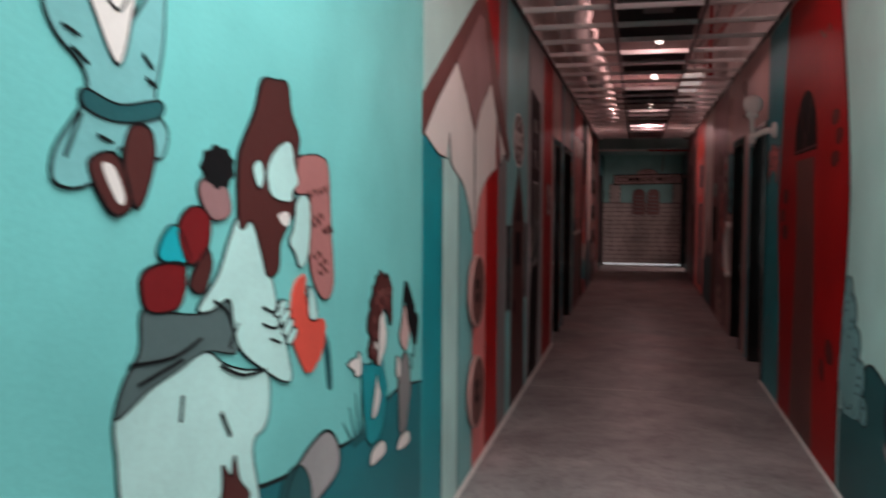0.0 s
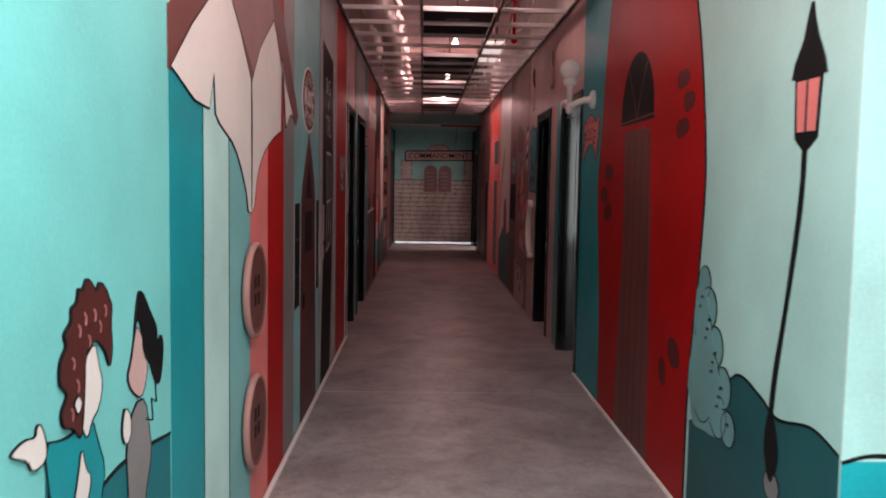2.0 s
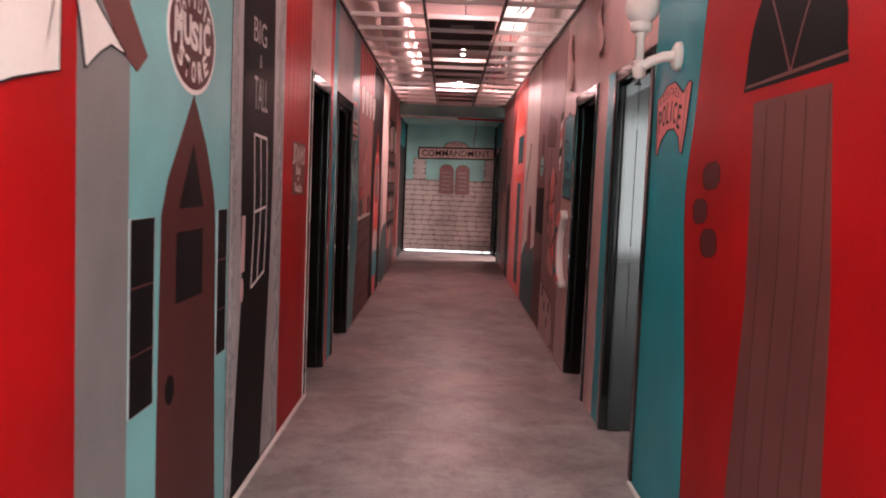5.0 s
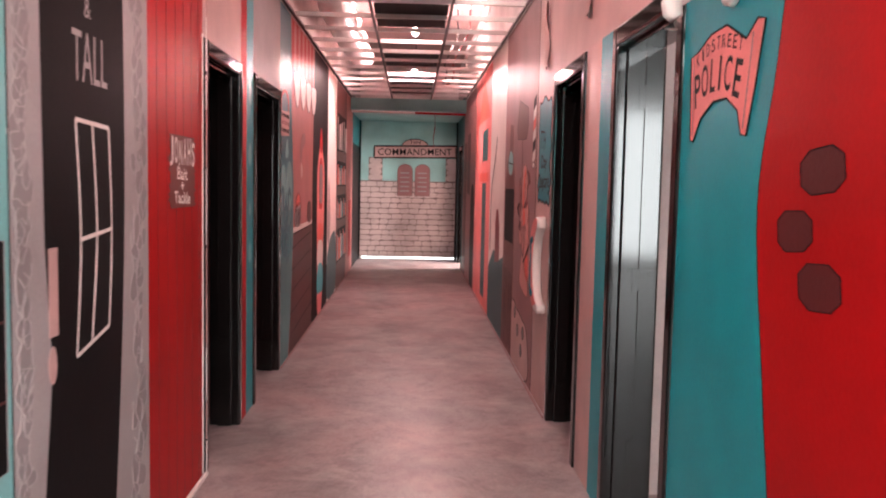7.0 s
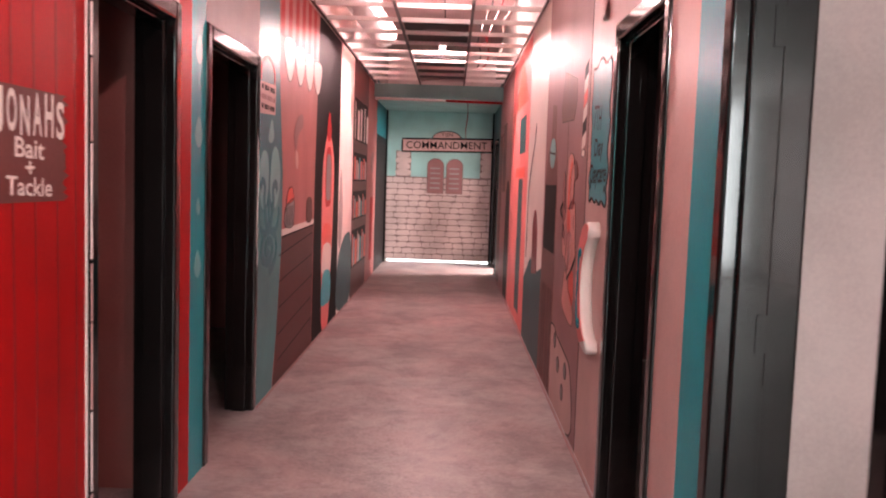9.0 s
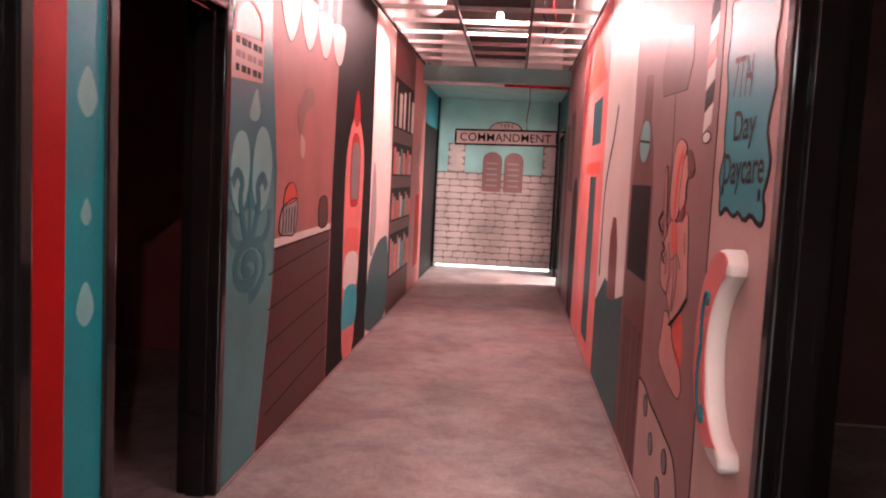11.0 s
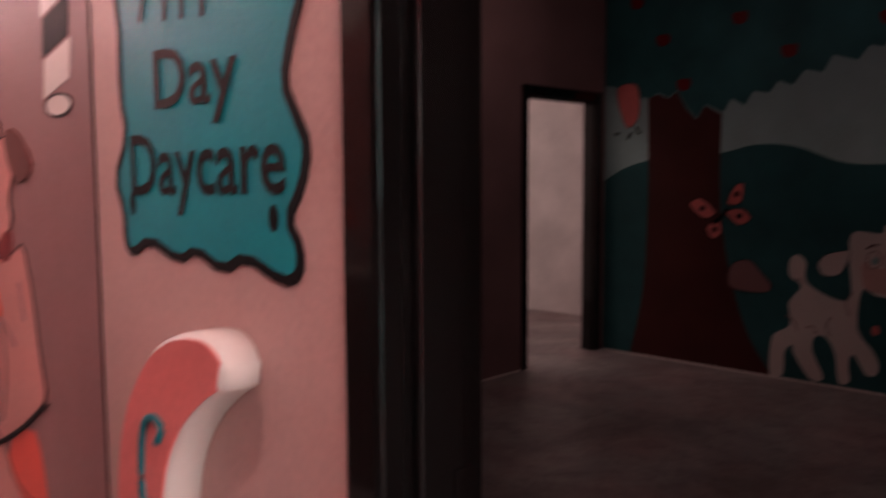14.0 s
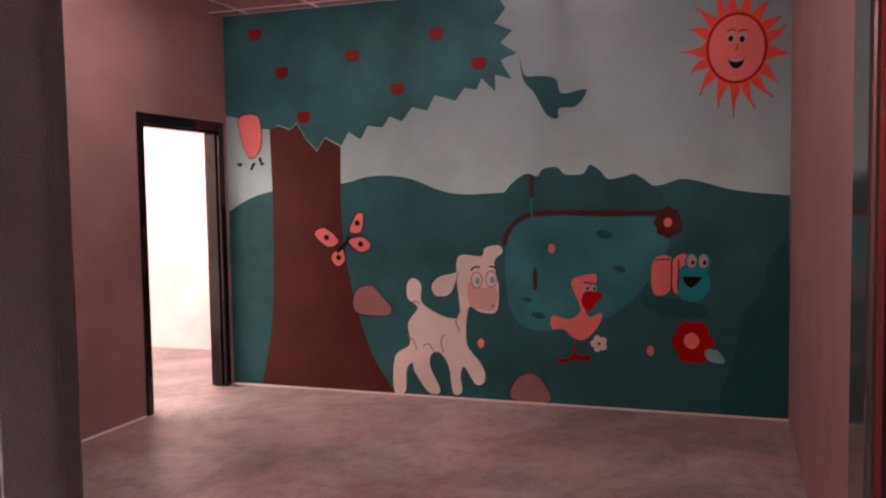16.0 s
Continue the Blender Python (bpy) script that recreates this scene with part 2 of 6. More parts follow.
def spun(profile, centre, sides=20):
    """A body of revolution about a vertical axis: profile rows of (radius, height)."""
    bm = bmesh.new()
    rings = []
    for r, h in profile:
        rings.append([bm.verts.new((centre[0] + r * math.cos(s * math.tau / sides), centre[1] + r * math.sin(s * math.tau / sides),
                                    centre[2] + h)) for s in range(sides)])
    for lower, upper in zip(rings, rings[1:]):
        for s in range(sides):
            bm.faces.new((lower[s], lower[(s + 1) % sides], upper[(s + 1) % sides], upper[s]))
    bm.faces.new(rings[0][::-1])
    bm.faces.new(rings[-1])
    return bm


# ---- painting on walls ----
# A side gives the wall plane, its outward direction and the direction of reading.
SIDES = {
    "L": lambda a, z, d: (LX + d, a, z),
    "R": lambda a, z, d: (RX - d, a, z),
    "E": lambda a, z, d: (a, END_Y - d, z),
    "M": lambda a, z, d: (ROOM_X - d, a, z),
    "Q": lambda a, z, d: (a, ROOM_Y1 - d, z),
    "P": lambda a, z, d: (a, POST_Y - d, z),
}
READ = {"L": 1, "R": -1, "E": 1, "M": -1, "Q": 1, "P": 1}
COAT = 0.0009
STROKES = [0]


def depth(level):
    """The height of a coat above the wall; no two coats share a plane."""
    STROKES[0] += 1
    return COAT * (level + 1 + 0.013 * (STROKES[0] % 70))


def rounded(pts, steps=5):
    """A closed smooth outline through a few points."""
    out, n = [], len(pts)
    for i in range(n):
        p0, p1, p2, p3 = (pts[(i + k) % n] for k in (-1, 0, 1, 2))
        for s in range(steps):
            t = s / steps
            out.append(tuple(0.5 * (2 * b + (c - a) * t + (2 * a - 5 * b + 4 * c - d) * t * t + (3 * b - a - 3 * c + d) * t ** 3)
                             for a, b, c, d in zip(p0, p1, p2, p3)))
    return out


def eased(pts, steps=6):
    """An open smooth line through a few points."""
    ext = [pts[0], *pts, pts[-1]]
    out = []
    for i in range(1, len(ext) - 2):
        p0, p1, p2, p3 = ext[i - 1:i + 3]
        for s in range(steps):
            t = s / steps
            out.append(tuple(0.5 * (2 * b + (c - a) * t + (2 * a - 5 * b + 4 * c - d) * t * t + (3 * b - a - 3 * c + d) * t ** 3)
                             for a, b, c, d in zip(p0, p1, p2, p3)))
    return out + [pts[-1]]


def soft_corners(pts, cut=0.24):
    """A polygon with its corners rounded off."""
    out, n = [], len(pts)
    for i, p in enumerate(pts):
        for q in (pts[i - 1], pts[(i + 1) % n]):
            out.append((p[0] + (q[0] - p[0]) * cut, p[1] + (q[1] - p[1]) * cut))
    return out


def oval(a, z, ra, rz, n=24, turn=0.0):
    c, s = math.cos(radians(turn)), math.sin(radians(turn))
    return [(a + ra * math.cos(k * math.tau / n) * c - rz * math.sin(k * math.tau / n) * s,
             z + ra * math.cos(k * math.tau / n) * s + rz * math.sin(k * math.tau / n) * c) for k in range(n)]


def patch(name, side, outline, level, material, parent, label=""):
    """One coat of paint: a closed outline on a wall, standing proud by its level."""
    place, bm = SIDES[side], bmesh.new()
    high = depth(level)
    front = [bm.verts.new(place(a, z, high)) for a, z in outline]
    back = [bm.verts.new(place(a, z, 0.0004)) for a, z in outline]
    bm.faces.new(front)
    n = len(front)
    for i in range(n):
        bm.faces.new((front[i], front[(i + 1) % n], back[(i + 1) % n], back[i]))
    return part(name, bm, material, parent, label)


def line(name, side, pts, width, level, material, parent, closed=False):
    """A brushed line on a wall, with a slightly uneven width."""
    place, bm = SIDES[side], bmesh.new()
    n, rows, high = len(pts), [], depth(level)
    for i, (a, z) in enumerate(pts):
        p, q = (pts[i - 1], pts[(i + 1) % n]) if closed else (pts[max(i - 1, 0)], pts[min(i + 1, n - 1)])
        da, dz = q[0] - p[0], q[1] - p[1]
        size = math.hypot(da, dz) or 1.0
        w = width * (0.42 + 0.14 * noise.noise(Vector((a * 5, z * 5, 3.1))))
        da, dz = -dz / size * w, da / size * w
        rows.append([bm.verts.new(place(a + s * da, z + s * dz, h)) for s, h in
                     ((1, 0.0004), (1, high), (-1, high), (-1, 0.0004))])
    pairs = list(zip(rows, rows[1:])) + ([(rows[-1], rows[0])] if closed else [])
    for r, s in pairs:
        for k in range(3):
            bm.faces.new((r[k], r[k + 1], s[k + 1], s[k]))
    return part(name, bm, material, parent)


def block(a0, z0, a1, z1):
    return [(a0, z0), (a1, z0), (a1, z1), (a0, z1)]


def lettering(side, words, a, z, width, height, level, material, parent, lean=0.0, bold=0.0):
    """Painted words with the built-in font, centred at (a, z), fitted to a width and a height."""
    data = bpy.data.curves.new("lettering", "FONT")
    data.body, data.align_x, data.align_y, data.offset, data.resolution_u = words, "CENTER", "CENTER", bold, 3
    temp = bpy.data.objects.new("lettering", data)
    scene.collection.objects.link(temp)
    bpy.context.view_layer.update()
    mesh = bpy.data.meshes.new_from_object(temp.evaluated_get(bpy.context.evaluated_depsgraph_get()))
    bpy.data.objects.remove(temp)
    bpy.data.curves.remove(data)
    flat = np.empty(len(mesh.vertices) * 3)
    mesh.vertices.foreach_get("co", flat)
    flat = flat.reshape(-1, 3)
    lo, hi = flat.min(0), flat.max(0)
    u = ((flat[:, 0] - lo[0]) / (hi[0] - lo[0]) - 0.5) * width
    v = ((flat[:, 1] - lo[1]) / (hi[1] - lo[1]) - 0.5) * height
    c, s = math.cos(radians(lean)), math.sin(radians(lean))
    high = depth(level)
    out = [SIDES[side](a + READ[side] * (p * c - q * s), z + p * s + q * c, high) for p, q in zip(u, v)]
    mesh.vertices.foreach_set("co", np.array(out).ravel())
    mesh.materials.clear()
    mesh.materials.append(material)
    mesh.update()
    ob = new("lettering", mesh)
    ob.parent = parent
    ob.matrix_parent_inverse = parent.matrix_basis.inverted()
    return ob


def arched(side, words, a, z, radius_a, radius_z, start, stop, size, material, parent, level=4, bold=0.02, tall=1.25):
    """Hand-painted letters set one by one along an oval, from one angle to another, in degrees."""
    for k, letter in enumerate(words):
        ang = radians(start + (stop - start) * (k / max(1, len(words) - 1)))
        lean = math.degrees(ang) - (90 if start > stop else 270)
        wide = size * (0.35 if letter in "I'" else 0.85)
        lettering(side, letter, a + READ[side] * radius_a * math.cos(ang), z + radius_z * math.sin(ang), wide, size * tall, level, material, parent, lean * 0.6 + 3 * math.sin(k * 2.3), bold)


# ---- structure ----


def long_wall(name, x0, x1, y0, y1, height, openings, material, label):
    """A wall along the passage with openings (from, to, head) cut through it."""
    bm, y = bmesh.new(), y0
    for a, b, head in openings:
        box(bm, (x0, y, 0), (x1, a, height))
        box(bm, (x0, a, head), (x1, b, height))
        y = b
    box(bm, (x0, y, 0), (x1, y1, height))
    return tagged(part(name, bm, material), label, "wall", kind="structure")


def cross_wall(name, y0, y1, x0, x1, height, openings, material, label):
    bm, x = bmesh.new(), x0
    for a, b, head in openings:
        box(bm, (x, y0, 0), (a, y1, height))
        box(bm, (a, y0, head), (b, y1, height))
        x = b
    box(bm, (x, y0, 0), (x1, y1, height))
    return tagged(part(name, bm, material), label, "wall", kind="structure")


DOOR_A, DOOR_B = (-0.95, -0.10), (0.32, 1.34)
DOOR_D, DOOR_C = (-2.34, -1.44), (-0.83, 0.045)
DOOR_E = (9.2, 10.3)
HEAD = 2.08
DECK = 3.6

tagged(part("floor", boxes(((-5, START_Y - 0.3, -0.12), (9.5, END_Y + 1.5, 0))), SLAB), "worn grey concrete slab floor with stains", "floor", kind="structure")
tagged(part("ceiling", boxes(((-5, START_Y - 0.3, DECK), (9.5, END_Y + 1.5, DECK + 0.12))), PLENUM), "dark red-lit roof deck above the open ceiling grid", "ceiling", kind="structure")

wall_left = long_wall("wall_left", LX - THICK, LX, START_Y, END_Y + 0.4, DECK, [(*DOOR_A, HEAD), (*DOOR_B, HEAD)], PLASTER, "painted plaster wall along the passage")
wall_right = long_wall("wall_right", RX, RX + THICK, POST_Y + 0.27, END_Y + 0.4, DECK, [(*DOOR_D, HEAD), (*DOOR_C, HEAD), (*DOOR_E, HEAD)], PLASTER, "painted plaster wall along the passage")
tagged(part("wall_post", boxes(((RX, POST_Y, 0), (RX + 0.27, POST_Y + 0.27, DECK))), PLASTER), "thick painted end post of the wall", "wall", kind="structure")
# The room with the nursery mural.
cross_wall("wall_room_north", ROOM_Y1, ROOM_Y1 + 0.12, RX + THICK, 9.0, DECK, [(5.13, 6.12, HEAD)], ROOMWALL, "dull mauve room wall with a doorway")
cross_wall("wall_room_south", ROOM_Y0 - 0.15, ROOM_Y0, RX + THICK, ROOM_X + 0.15, DECK, [], ROOMWALL, "dull mauve room wall")
tagged(part("wall_lining", boxes(((RX + THICK + 0.002, ROOM_Y0 - 0.165, 0), (5.24, ROOM_Y0 - 0.152, 2.85))), HALLPINK), "pale plastered face of the wall towards the hall", "wall", kind="structure")
long_wall("wall_room_east", ROOM_X, ROOM_X + 0.15, ROOM_Y0, ROOM_Y1, DECK, [], ROOMWALL, "room wall painted with a meadow mural")
# Lit space behind the room.
cross_wall("wall_bright_north", 5.9, 6.05, 3.6, 7.6, DECK, [], WHITEWALL, "plain white wall behind the doorway")
long_wall("wall_bright_west", 3.6, 3.72, ROOM_Y1 + 0.12, 5.9, DECK, [], WHITEWALL, "plain white wall behind the doorway")
long_wall("wall_bright_east", 7.45, 7.6, ROOM_Y1 + 0.12, 5.9, DECK, [], WHITEWALL, "plain white wall behind the doorway")
# Shop rooms behind the left-hand doors; wall colour holds their dim red light.
long_wall("wall_shop_back", -3.8, -3.65, -3.0, 4.0, DECK, [], REDLITWALL, "side room wall with dim red light in its colour")
cross_wall("wall_shop_south", -3.15, -3.0, -3.8, LX - THICK, DECK, [], REDLITWALL, "side room wall with dim red light in its colour")
cross_wall("wall_shop_middle", 0.0, 0.12, -3.65, LX - THICK, DECK, [], REDLITWALL, "wall between side rooms with dim red light in its colour")
cross_wall("wall_shop_north", 4.0, 4.15, -3.8, LX - THICK, DECK, [], REDLITWALL, "side room wall with dim red light in its colour")
cross_wall("wall_far_side_south", 8.5, 8.62, RX + THICK, 3.3, DECK, [], WHITEWALL, "plain white wall of a lit side room")
long_wall("wall_far_side_east", 3.15, 3.3, 8.62, END_Y + 0.02, DECK, [], WHITEWALL, "plain white wall of a lit side room")
# Hall behind and beside the start.
cross_wall("wall_hall_south", START_Y - 0.15, START_Y, LX - THICK, 5.4, DECK, [], PLASTER, "plain hall wall")
long_wall("wall_hall_east", 5.25, 5.4, START_Y, ROOM_Y0 - 0.15, DECK, [], HALLPINK, "plain dull pink hall wall")
tagged(part("ceiling_hall", boxes(((LX, START_Y, 2.86), (5.25, POST_Y, 2.92)), ((RX + THICK, POST_Y, 2.86), (5.25, ROOM_Y0 - 0.15, 2.92))), WHITEWALL),
       "plain pale hall ceiling", "ceiling", kind="structure")

# ---- painting tools for murals ----


def mural(name, place, label):
    return thing(name, place, label, "mural")


def shape(parent, side, name, pts, material, level, outline=0.010, smooth=True):
    """A painted silhouette with its black brush outline."""
    pts = rounded(pts) if smooth else pts
    patch(name, side, pts, level, material, parent)
    if outline:
        line("outline", side, pts, outline, level + 1, BLACK, parent, closed=True)


def stripe(parent, side, a0, a1, material, z0=0.0, z1=CEIL, level=0, name="painted_field", edge=0.0):
    patch(name, side, block(a0, z0, a1, z1), level, material, parent)
    if edge:
        line("edge_line", side, [(a1, z0), (a1, z0 + (z1 - z0) * 0.35), (a1, z0 + (z1 - z0) * 0.7), (a1, z1)], edge, level + 2, BLACK, parent)


# ---- doors: black enamelled steel frames ----


def door_frame(number, wall_lo, wall_hi, a0, a1, along, label, back=0.014):
    """A steel frame in an opening; along is the axis that the wall runs on."""
    door = thing("door_%d" % number, (0, 0, 0), label, "door frame", kind="structure")
    lo, hi, mid = wall_lo - 0.014, wall_hi + back, (wall_lo + wall_hi) / 2

    def put(name, p, q, z0, z1, depth_lo=lo, depth_hi=hi, bev=0.011):
        if along == "y":
            bm = boxes(((depth_lo, p, z0), (depth_hi, q, z1)))
        else:
            bm = boxes(((p, depth_lo, z0), (q, depth_hi, z1)))
        part(name, soften(bm, bev, 4), JAMB, door)

    wide = 0.048
    put("jamb", a0 - 0.02, a0 + wide, 0, HEAD + 0.03)
    put("jamb", a1 - wide, a1 + 0.02, 0, HEAD + 0.03)
    put("head", a0 + wide + 0.001, a1 - wide - 0.001, HEAD - wide, HEAD + 0.03)
    put("stop", a0 + wide + 0.001, a0 + wide + 0.017, 0, HEAD - wide - 0.002, mid - 0.042, mid + 0.042, 0.006)
    put("stop", a0 + wide + 0.018, a1 - wide - 0.018, HEAD - wide - 0.017, HEAD - wide - 0.001, mid - 0.042, mid + 0.042, 0.006)
    put("stop", a1 - wide - 0.017, a1 - wide - 0.001, 0, HEAD - wide - 0.002, mid - 0.042, mid + 0.042, 0.006)
    for edge, way in ((a0, -1), (a1, 1)):
        for z in (0.30, 1.05, 1.82):
            p = edge + way * (-wide - 0.0175)
            put("hinge_leaf", min(p, p - way * 0.0016), max(p, p - way * 0.0016), z - 0.05, z + 0.05, mid + 0.012, mid + 0.040, 0.0006)
    return door


door_frame(1, LX - THICK, LX, *DOOR_A, "y", "black gloss steel frame of an open doorway")
door_frame(2, LX - THICK, LX, *DOOR_B, "y", "black gloss steel frame of an open doorway")
door_frame(3, RX, RX + THICK, *DOOR_D, "y", "black gloss steel frame of an open doorway to the hall", 0.055)
door_frame(4, RX, RX + THICK, *DOOR_C, "y", "black gloss steel frame leading to the nursery room")
door_frame(5, ROOM_Y1, ROOM_Y1 + 0.12, 5.13, 6.12, "x", "black steel frame around a brightly lit doorway")
door_frame(6, RX, RX + THICK, *DOOR_E, "y", "black steel frame of a lit side doorway")

# ---- left wall: garden mural ----
garden = mural("garden_mural", (LX, -8.0, 0), "teal garden mural with cartoon figures, bushes and hills")
stripe(garden, "L", START_Y + 0.02, -6.2, SKY, name="painted_sky")
patch("painted_hill", "L", [(-9.6, 0), (-6.21, 0), (-6.21, 0.70)] + eased([(-6.21, 0.70), (-6.6, 0.74), (-6.95, 0.69), (-7.2, 0.70), (-7.6, 0.74), (-8.1, 0.80), (-8.7, 0.66), (-9.6, 0.6)]), 1, TEAL, garden)
line("outline", "L", eased([(-6.21, 0.70), (-6.6, 0.74), (-6.95, 0.69), (-7.2, 0.70), (-7.6, 0.74), (-8.1, 0.80), (-8.7, 0.66), (-9.6, 0.6)]), 0.012, 2, BLACK, garden)
shape(garden, "L", "painted_rock", [(-7.55, 0.60), (-7.53, 0.72), (-7.30, 0.78), (-7.18, 0.70), (-7.22, 0.62)], STONEGREY, 2)
THIN = 0.006
# a kneeling robed figure in pale cloth with a child on its back
shape(garden, "L", "painted_robe", [(-8.26, 1.07), (-8.16, 1.09), (-8.07, 1.10), (-7.96, 1.12), (-7.88, 1.08), (-7.79, 1.05), (-7.67, 1.02), (-7.66, 0.93), (-7.69, 0.89), (-7.75, 0.86), (-7.72, 0.66), (-8.0, 0.66), (-8.12, 0.84), (-8.24, 0.89), (-8.26, 0.98)], AQUAPALE, 3, THIN)
shape(garden, "L", "painted_skirt", [(-8.18, 1.23), (-8.09, 1.215), (-7.98, 1.20), (-7.86, 1.21), (-7.83, 1.15), (-7.83, 1.095), (-7.96, 1.12), (-8.07, 1.10), (-8.16, 1.085), (-8.26, 1.055), (-8.24, 1.11), (-8.19, 1.16)], paint("slate_grey", (0.10, 0.15, 0.15), 0.5), 4, 0.004)
shape(garden, "L", "painted_sleeve", [(-7.99, 1.21), (-7.91, 1.27), (-7.86, 1.34), (-7.81, 1.395), (-7.74, 1.38), (-7.71, 1.32), (-7.64, 1.23), (-7.61, 1.15), (-7.56, 1.06), (-7.53, 0.98), (-7.58, 0.98), (-7.67, 1.02), (-7.80, 1.09), (-7.84, 1.15), (-7.86, 1.215), (-7.94, 1.20)], AQUAPALE, 5, 0.005)
shape(garden, "L", "painted_sack", [(-8.17, 1.30), (-8.10, 1.31), (-8.04, 1.30), (-8.04, 1.25), (-8.07, 1.22), (-8.16, 1.225), (-8.185, 1.27)], DARKRED, 5, 0.005)
shape(garden, "L", "painted_sack", [(-8.10, 1.37), (-8.06, 1.375), (-8.02, 1.31), (-8.10, 1.31), (-8.13, 1.33)], BRIGHTTEAL, 5, 0.004)
shape(garden, "L", "painted_sack", [(-8.04, 1.40), (-7.99, 1.415), (-7.94, 1.39), (-7.95, 1.33), (-8.02, 1.30), (-8.06, 1.36)], DARKRED, 5, 0.005)
shape(garden, "L", "painted_sleeve", [(-7.99, 1.30), (-7.95, 1.33), (-7.93, 1.29), (-7.97, 1.24), (-8.02, 1.26)], BROWN, 4, 0.004)
shape(garden, "L", "painted_head", [(-7.98, 1.46), (-7.92, 1.48), (-7.87, 1.46), (-7.85, 1.40), (-7.92, 1.385), (-7.97, 1.42)], MAUVE, 5, 0.004)
curls = [(-7.90 + (0.062 + 0.009 * (k % 2)) * math.cos(k * math.tau / 18), 1.495 + (0.040 + 0.007 * (k % 2)) * math.sin(k * math.tau / 18)) for k in range(18)]
shape(garden, "L", "painted_hair", curls, BLACK, 6, 0)
shape(garden, "L", "painted_hair", [(-7.69, 1.705), (-7.62, 1.715), (-7.55, 1.715), (-7.53, 1.65), (-7.48, 1.59), (-7.485, 1.55), (-7.51, 1.45), (-7.52, 1.40), (-7.57, 1.35), (-7.60, 1.32), (-7.61, 1.26), (-7.67, 1.25), (-7.70, 1.30), (-7.75, 1.38), (-7.81, 1.37), (-7.815, 1.51), (-7.78, 1.57), (-7.73, 1.63)], BROWN, 6, 0.005)
shape(garden, "L", "painted_face", soft_corners([(-7.63, 1.55), (-7.55, 1.58), (-7.52, 1.56), (-7.51, 1.51), (-7.48, 1.475), (-7.53, 1.45), (-7.525, 1.425), (-7.60, 1.425), (-7.66, 1.44), (-7.68, 1.50)]), AQUAPALE, 7, 0.004, smooth=False)
shape(garden, "L", "painted_ear", [(-7.75, 1.50), (-7.71, 1.52), (-7.69, 1.48), (-7.72, 1.455)], AQUAPALE, 8, 0.004)
shape(garden, "L", "painted_smile", [(-7.61, 1.39), (-7.56, 1.40), (-7.545, 1.375), (-7.575, 1.365)], CREAM, 8, 0)
shape(garden, "L", "painted_hair", [(-7.49, 1.53), (-7.41, 1.55), (-7.33, 1.55), (-7.27, 1.52), (-7.25, 1.36), (-7.23, 1.19), (-7.31, 1.155), (-7.40, 1.24), (-7.41, 1.36), (-7.41, 1.44), (-7.50, 1.45)], PINKDULL, 4, 0.004)
shape(garden, "L", "painted_face", soft_corners([(-7.50, 1.44), (-7.41, 1.445), (-7.40, 1.36), (-7.42, 1.27), (-7.48, 1.25), (-7.50, 1.29), (-7.55, 1.325), (-7.51, 1.36)]), AQUAPALE, 5, 0.004, smooth=False)
shape(garden, "L", "painted_dress", soft_corners([(-7.50, 1.225), (-7.43, 1.24), (-7.45, 1.17), (-7.37, 1.105), (-7.29, 1.10), (-7.31, 1.01), (-7.42, 0.955), (-7.49, 1.03), (-7.54, 1.09), (-7.53, 1.18)]), ORANGE, 6, 0, smooth=False)
for k in range(4):
    shape(garden, "L", "painted_finger", oval(-7.60 + 0.022 * k, 1.165 - 0.026 * k, 0.036, 0.016, 10, 20), AQUAPALE, 7, 0.004)
shape(garden, "L", "painted_hand", [(-7.42, 1.20), (-7.38, 1.17), (-7.36, 1.11), (-7.42, 1.12)], AQUAPALE, 7, 0.004)
shape(garden, "L", "painted_tendril", [(-7.31, 1.06), (-7.26, 1.02), (-7.24, 0.90), (-7.27, 0.90), (-7.29, 0.98)], TEALDARK, 3, 0)
# a leaping robed figure higher up
shape(garden, "L", "painted_robe", [(-8.42, 1.74), (-8.40, 1.68), (-8.33, 1.63), (-8.33, 1.58), (-8.40, 1.50), (-8.40, 1.45), (-8.32, 1.45), (-8.22, 1.52), (-8.12, 1.50), (-8.09, 1.55), (-8.13, 1.60), (-8.10, 1.72), (-8.11, 1.82), (-8.25, 1.70), (-8.36, 1.82)], AQUA, 3, THIN)
shape(garden, "L", "painted_beard", [(-8.33, 1.80), (-8.30, 1.72), (-8.24, 1.65), (-8.20, 1.74), (-8.18, 1.84)], CREAM, 5, THIN)
shape(garden, "L", "painted_belt", [(-8.33, 1.60), (-8.24, 1.585), (-8.12, 1.605), (-8.12, 1.575), (-8.24, 1.555), (-8.33, 1.57)], TEALDARK, 5, 0.004)
shape(garden, "L", "painted_shoe", [(-8.21, 1.55), (-8.15, 1.55), (-8.14, 1.49), (-8.19, 1.41), (-8.23, 1.48)], BROWN, 5, THIN)
shape(garden, "L", "painted_shoe", [(-8.32, 1.49), (-8.25, 1.50), (-8.21, 1.42), (-8.26, 1.40), (-8.31, 1.45)], BROWN, 5, THIN)
shape(garden, "L", "painted_sole", [(-8.29, 1.48), (-8.26, 1.48), (-8.23, 1.43), (-8.25, 1.42)], CREAM, 6, 0)
